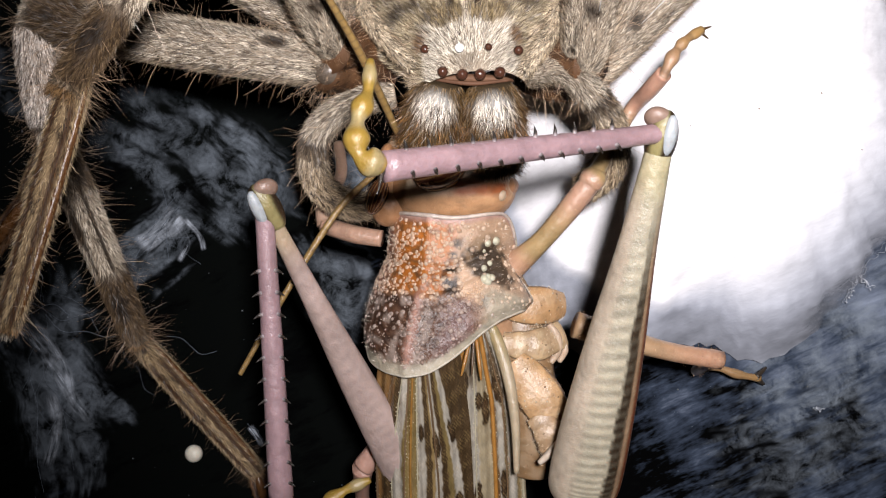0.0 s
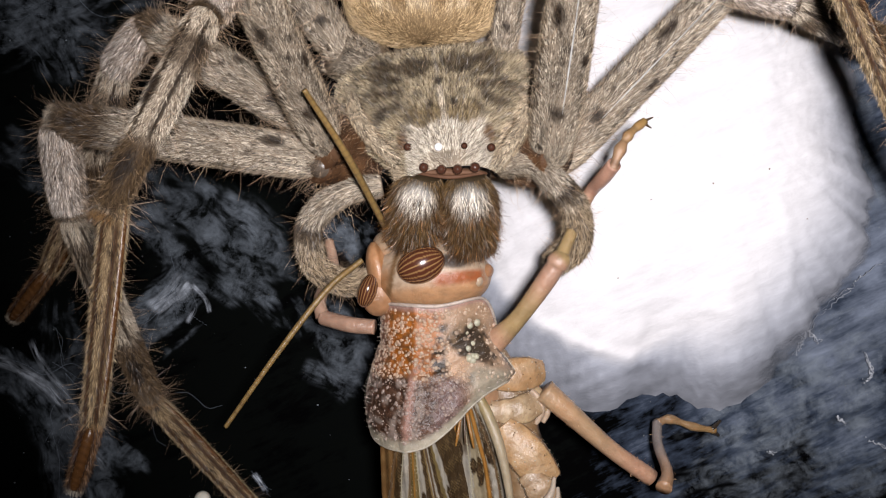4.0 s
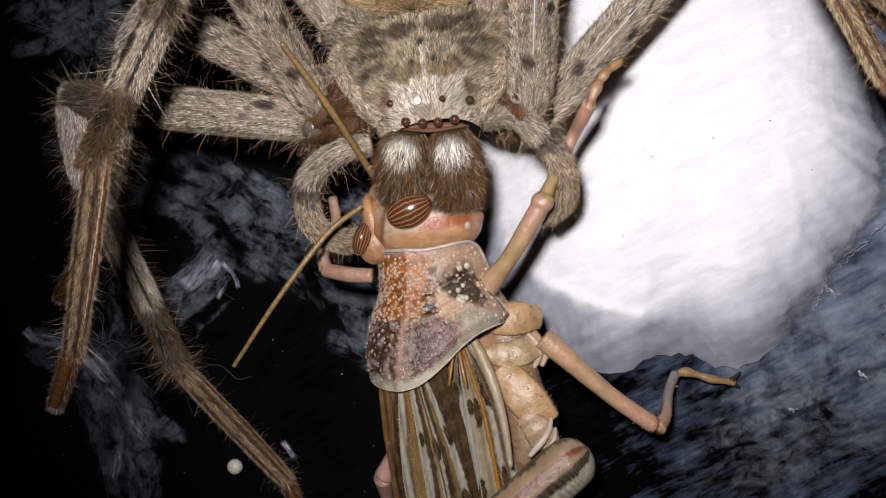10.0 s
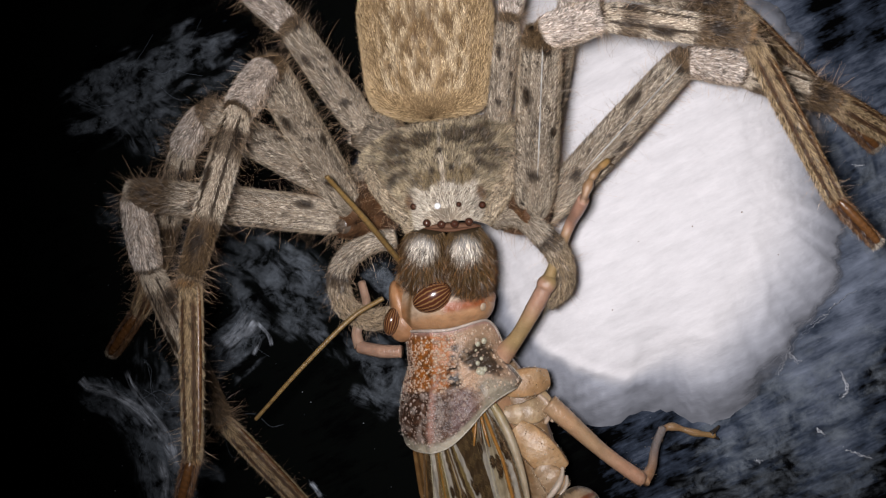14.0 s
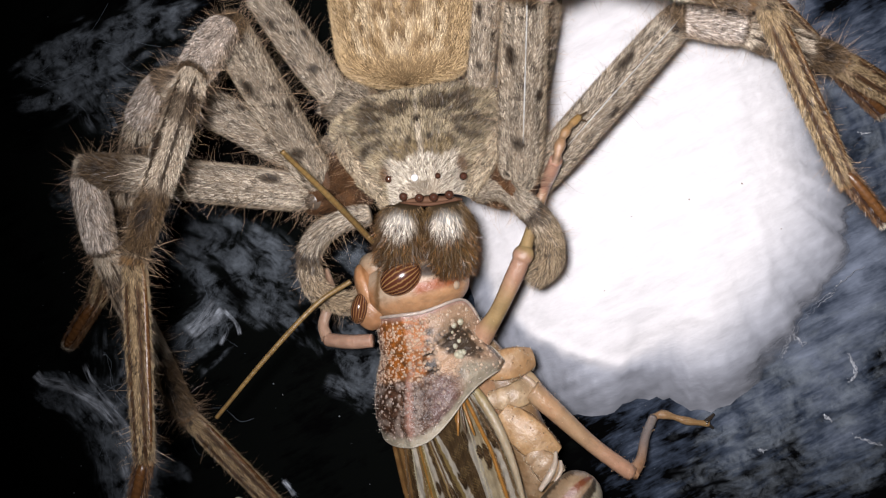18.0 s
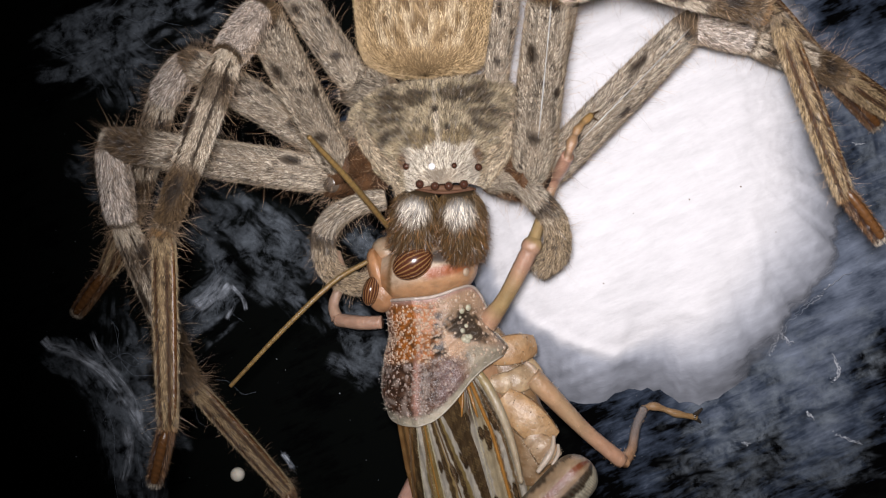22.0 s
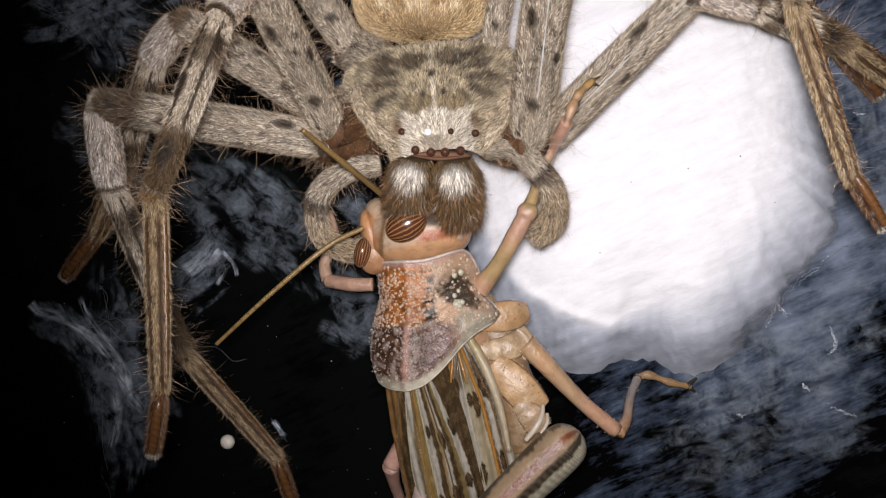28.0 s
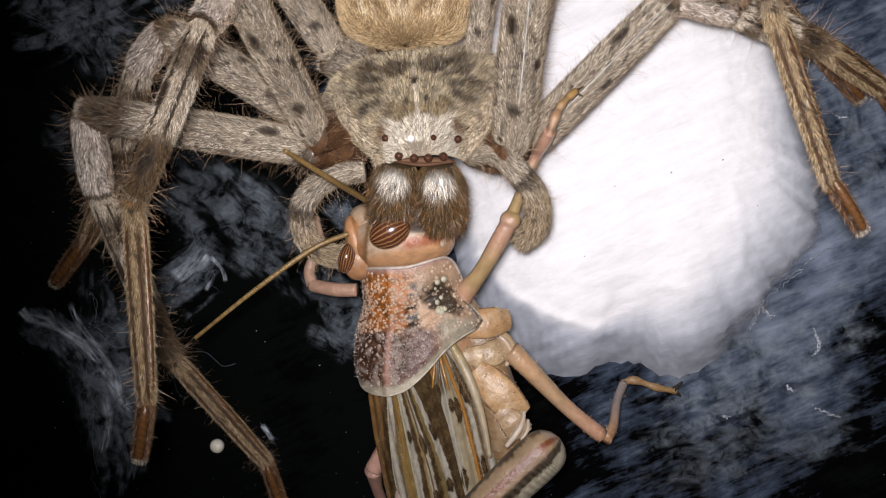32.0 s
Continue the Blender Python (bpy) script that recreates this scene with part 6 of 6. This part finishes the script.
KICK_R = [
    (0, (-0.04, 0.92, 0.39), (-0.76, -0.33, 0.55)),
    (0.1, (-0.06, 0.92, 0.38), (-0.77, -0.38, 0.52)),
    (0.2, (-0.08, 0.93, 0.36), (-0.87, -0.23, 0.44)),
    (0.3, (-0.07, 0.94, 0.34), (-0.87, -0.22, 0.43)),
    (0.5, (-0.02, 0.96, 0.28), (-0.81, -0.44, 0.40)),
    (0.8, (-0.10, 0.93, 0.35), (-0.74, -0.67, 0.08)),
    (1, (-0.04, 0.92, 0.40), (-0.76, -0.64, 0.07)),
    (1.3, (-0.03, 0.91, 0.41), (-0.62, -0.78, 0.07)),
    (1.5, (-0.03, 0.91, 0.42), (-0.46, -0.89, 0.08)),
    (1.6, (-0.22, 0.90, 0.38), (0.06, -0.92, -0.40)),
    (1.7, (-0.21, 0.81, 0.55), (0.07, -0.91, -0.41)),
    (1.8, (-0.40, 0.45, 0.80), (0.16, -0.52, -0.84)),
    (1.9, (-0.65, -0.35, 0.67), (0.35, 0.20, -0.92)), (2.0, (-0.68, -0.72, 0.05), (0.64, 0.74, -0.20)),
]
KICK_L = [
    (0, (-0.52, 0.70, 0.49), (0.23, -0.94, -0.24)),
    (0.1, (-0.49, 0.67, 0.56), (0.19, -0.91, -0.36)),
    (0.2, (-0.46, 0.33, 0.82), (0.09, -0.59, -0.81)),
    (0.3, (-0.60, -0.45, 0.66), (0.30, 0.10, -0.95)), (0.4, (0.0, -0.98, -0.2), (0.12, 0.97, -0.18)),
]
KNEE_ROWS = [
    (0.0, (17.0, -20.6, 11.5)), (0.3, (17.3, -21.7, 11.5)), (0.5, (18.4, -24.8, 11.5)), (1.0, (18.1, -25.6, 11.5)), (2.0, (17.4, -26.0, 11.5)), (6.0, (16.5, -26.4, 11.5)),
    (9.0, (15.7, -26.0, 11.5)), (20.0, (15.0, -26.1, 11.5)), (32.0, (15.3, -26.4, 11.5)),
]
FEELER_ROWS = [
    [(0.0, (-10.9, 3.0, 29.8)), (6.0, (-10.8, 3.1, 30.0)), (9.0, (-10.7, 3.2, 30.0)), (12.0, (-10.6, 1.7, 31.0)), (20.0, (-11.4, 1.5, 32.5)), (25.0, (-11.6, 1.3, 32.7)), (28.0, (-11.2, -0.8, 34.0)), (32.0, (-11.3, -1.8, 34.7))],
    [(0.0, (-16.4, -21.2, 20)), (1.0, (-16.5, -21.5, 20)), (2.0, (-17.5, -20.6, 20)), (6.0, (-18.2, -20.9, 20)), (10.5, (-17.8, -20.5, 20)), (12.0, (-18.9, -20.1, 20)), (13.0, (-19.8, -19.3, 20)), (25.0, (-20.0, -19.0, 20)), (28.0, (-20.3, -18.3, 20)), (32.0, (-21.3, -17.5, 20))],
]
FEELER_LINES = [((-6.3, -5.1, 20), (-11.1, 1.4, 32)), ((-7.9, -8, 20), (-20.1, -19.1, 20))]
RAISED_ROWS = [
    (0.0, (-22.2, -4.2, 39), (-24.8, -14.5, 39), (-26.3, -18.6, 38)), (0.3, (-22.6, -3.6, 39), (-25.0, -15.4, 39), (-26.5, -19.6, 38)), (0.5, (-22.4, -3.6, 39), (-25.2, -17.8, 39), (-26.7, -22.2, 38)),
    (0.8, (-22.5, -4.6, 39), (-25.0, -18.7, 39), (-26.7, -23.6, 38)), (1.0, (-22.1, -4.3, 39), (-23.8, -18.0, 39), (-25.7, -23.0, 38)), (2.0, (-21.5, -4.0, 39), (-23.2, -18.2, 39), (-24.9, -23.4, 38)),
    (6.0, (-21.5, -4.8, 39), (-22.4, -19.0, 39), (-23.9, -23.6, 38)), (10.0, (-21.1, -4.6, 39), (-22.9, -18.2, 39), (-24.9, -22.9, 38)), (10.6, (-19.8, -6.5, 39), (-19.8, -20.4, 39), (-21.2, -25.0, 38)),
    (13.0, (-19.7, -6.2, 39), (-19.6, -20.4, 39), (-21.1, -25.1, 38)), (20.0, (-20.5, -6.6, 39), (-19.8, -21.0, 39), (-21.1, -25.3, 38)), (28.0, (-20.4, -6.2, 39), (-19.5, -21.1, 39), (-20.3, -25.8, 38)), (32.0, (-20.8, -6.6, 39), (-19.4, -21.1, 39), (-20.2, -25.8, 38)),
]
REACH_ROWS = [
    (0.0, (24.6, 12.8, 30), (31.6, -0.6, 27), (35.0, -4.2, 26)), (14.5, (24.6, 12.8, 30), (31.6, -0.6, 27), (35.0, -4.2, 26)), (17.0, (25.2, 12.0, 30), (31.3, -1.0, 27), (34.3, -4.7, 26)),
    (22.5, (25.6, 11.4, 30), (31.3, -2.0, 27), (34.3, -5.6, 26)), (25.5, (25.8, 11.0, 30), (31.4, -2.5, 27), (34.4, -6.3, 26)), (29.0, (26.2, 10.4, 30), (31.7, -3.0, 27), (34.8, -7.4, 26)), (32.0, (26.2, 10.4, 30), (31.7, -3.0, 27), (34.8, -7.4, 26)),
]
LOCUST_ROWS = [
    (0, -0.63, 0.01, -11.5),
    (0.3, -0.14, 0.12, -14.3),
    (0.5, -0.40, -0.68, -12.3),
    (0.8, -0.23, -1.61, -12.8),
    (1, -0.18, -0.73, -5.7),
    (1.5, -0.18, -0.54, -5.7),
    (2, -0.04, -0.53, -6.7),
    (3, -0.24, -0.58, -6.7),
    (3.5, -0.27, -0.80, -7.2),
    (5.5, -0.11, -0.47, -7.6),
    (6, -0.18, -0.42, -7.0),
    (6.5, -0.24, -0.23, -7.5),
    (7, -0.27, -0.18, -8.1),
    (7.5, -0.24, -0.17, -7.7),
    (8, -0.27, -0.14, -7.7),
    (8.5, -0.24, -0.20, -7.6),
    (9, -0.24, -0.14, -7.8),
    (9.5, -0.24, -0.14, -7.8),
    (10, -0.28, -0.16, -7.4),
    (10.5, -0.44, -0.41, -4.8),
    (11, 0.15, 0.11, -1.0),
    (11.5, 0.45, 0.21, -3.9),
    (12, 0.38, 0.09, -3.4),
    (12.5, 0.32, 0.10, -4.3),
    (13, 0.35, 0.08, -3.9),
    (13.5, 0.39, 0.07, -4.2),
    (14, 0.38, 0.01, -4.0),
    (14.5, 0.42, -0.09, -4.2),
    (16.5, -0.07, 0.10, -0.0),
    (17, -0.06, 0.06, -0.2),
    (17.5, -0.07, 0.10, -0.0),
    (18, -0.06, 0.12, -0.4),
    (18.5, -0.12, 0.04, -1.0),
    (19, 0.10, -0.06, 0.1),
    (19.5, -0.03, -0.01, -0.3),
    (20, -0.04, -0.06, 0.2),
    (20.5, -0.19, 0.12, -0.5),
    (21, -0.06, 0.16, -0.2),
    (21.5, -0.04, -0.06, 0.2),
    (22, 0.00, 0.06, -0.1),
    (22.5, 0.00, 0.03, -0.1),
    (23, -0.06, -0.04, -0.2),
    (23.5, 0.00, -0.07, -0.1),
    (24, 0.00, -0.00, -0.1),
    (24.5, -0.00, -0.03, 0.1),
    (25, -0.03, -0.01, -0.3),
    (25.5, -0.03, -0.03, 0.0),
    (27.5, -0.25, 0.51, -1.3),
    (28, -0.25, 0.41, -1.3),
    (28.5, -0.25, 0.41, -1.3),
    (29, -0.50, -0.04, -0.1),
    (29.5, -0.66, 0.21, 2.0),
    (30, -0.19, 0.45, -0.6),
    (30.5, -0.38, 0.26, -1.9),
    (31, -0.38, 0.26, -1.9),
    (31.5, -0.40, 0.25, -2.3),
    (32, -0.40, 0.25, -2.3),
]
motions()
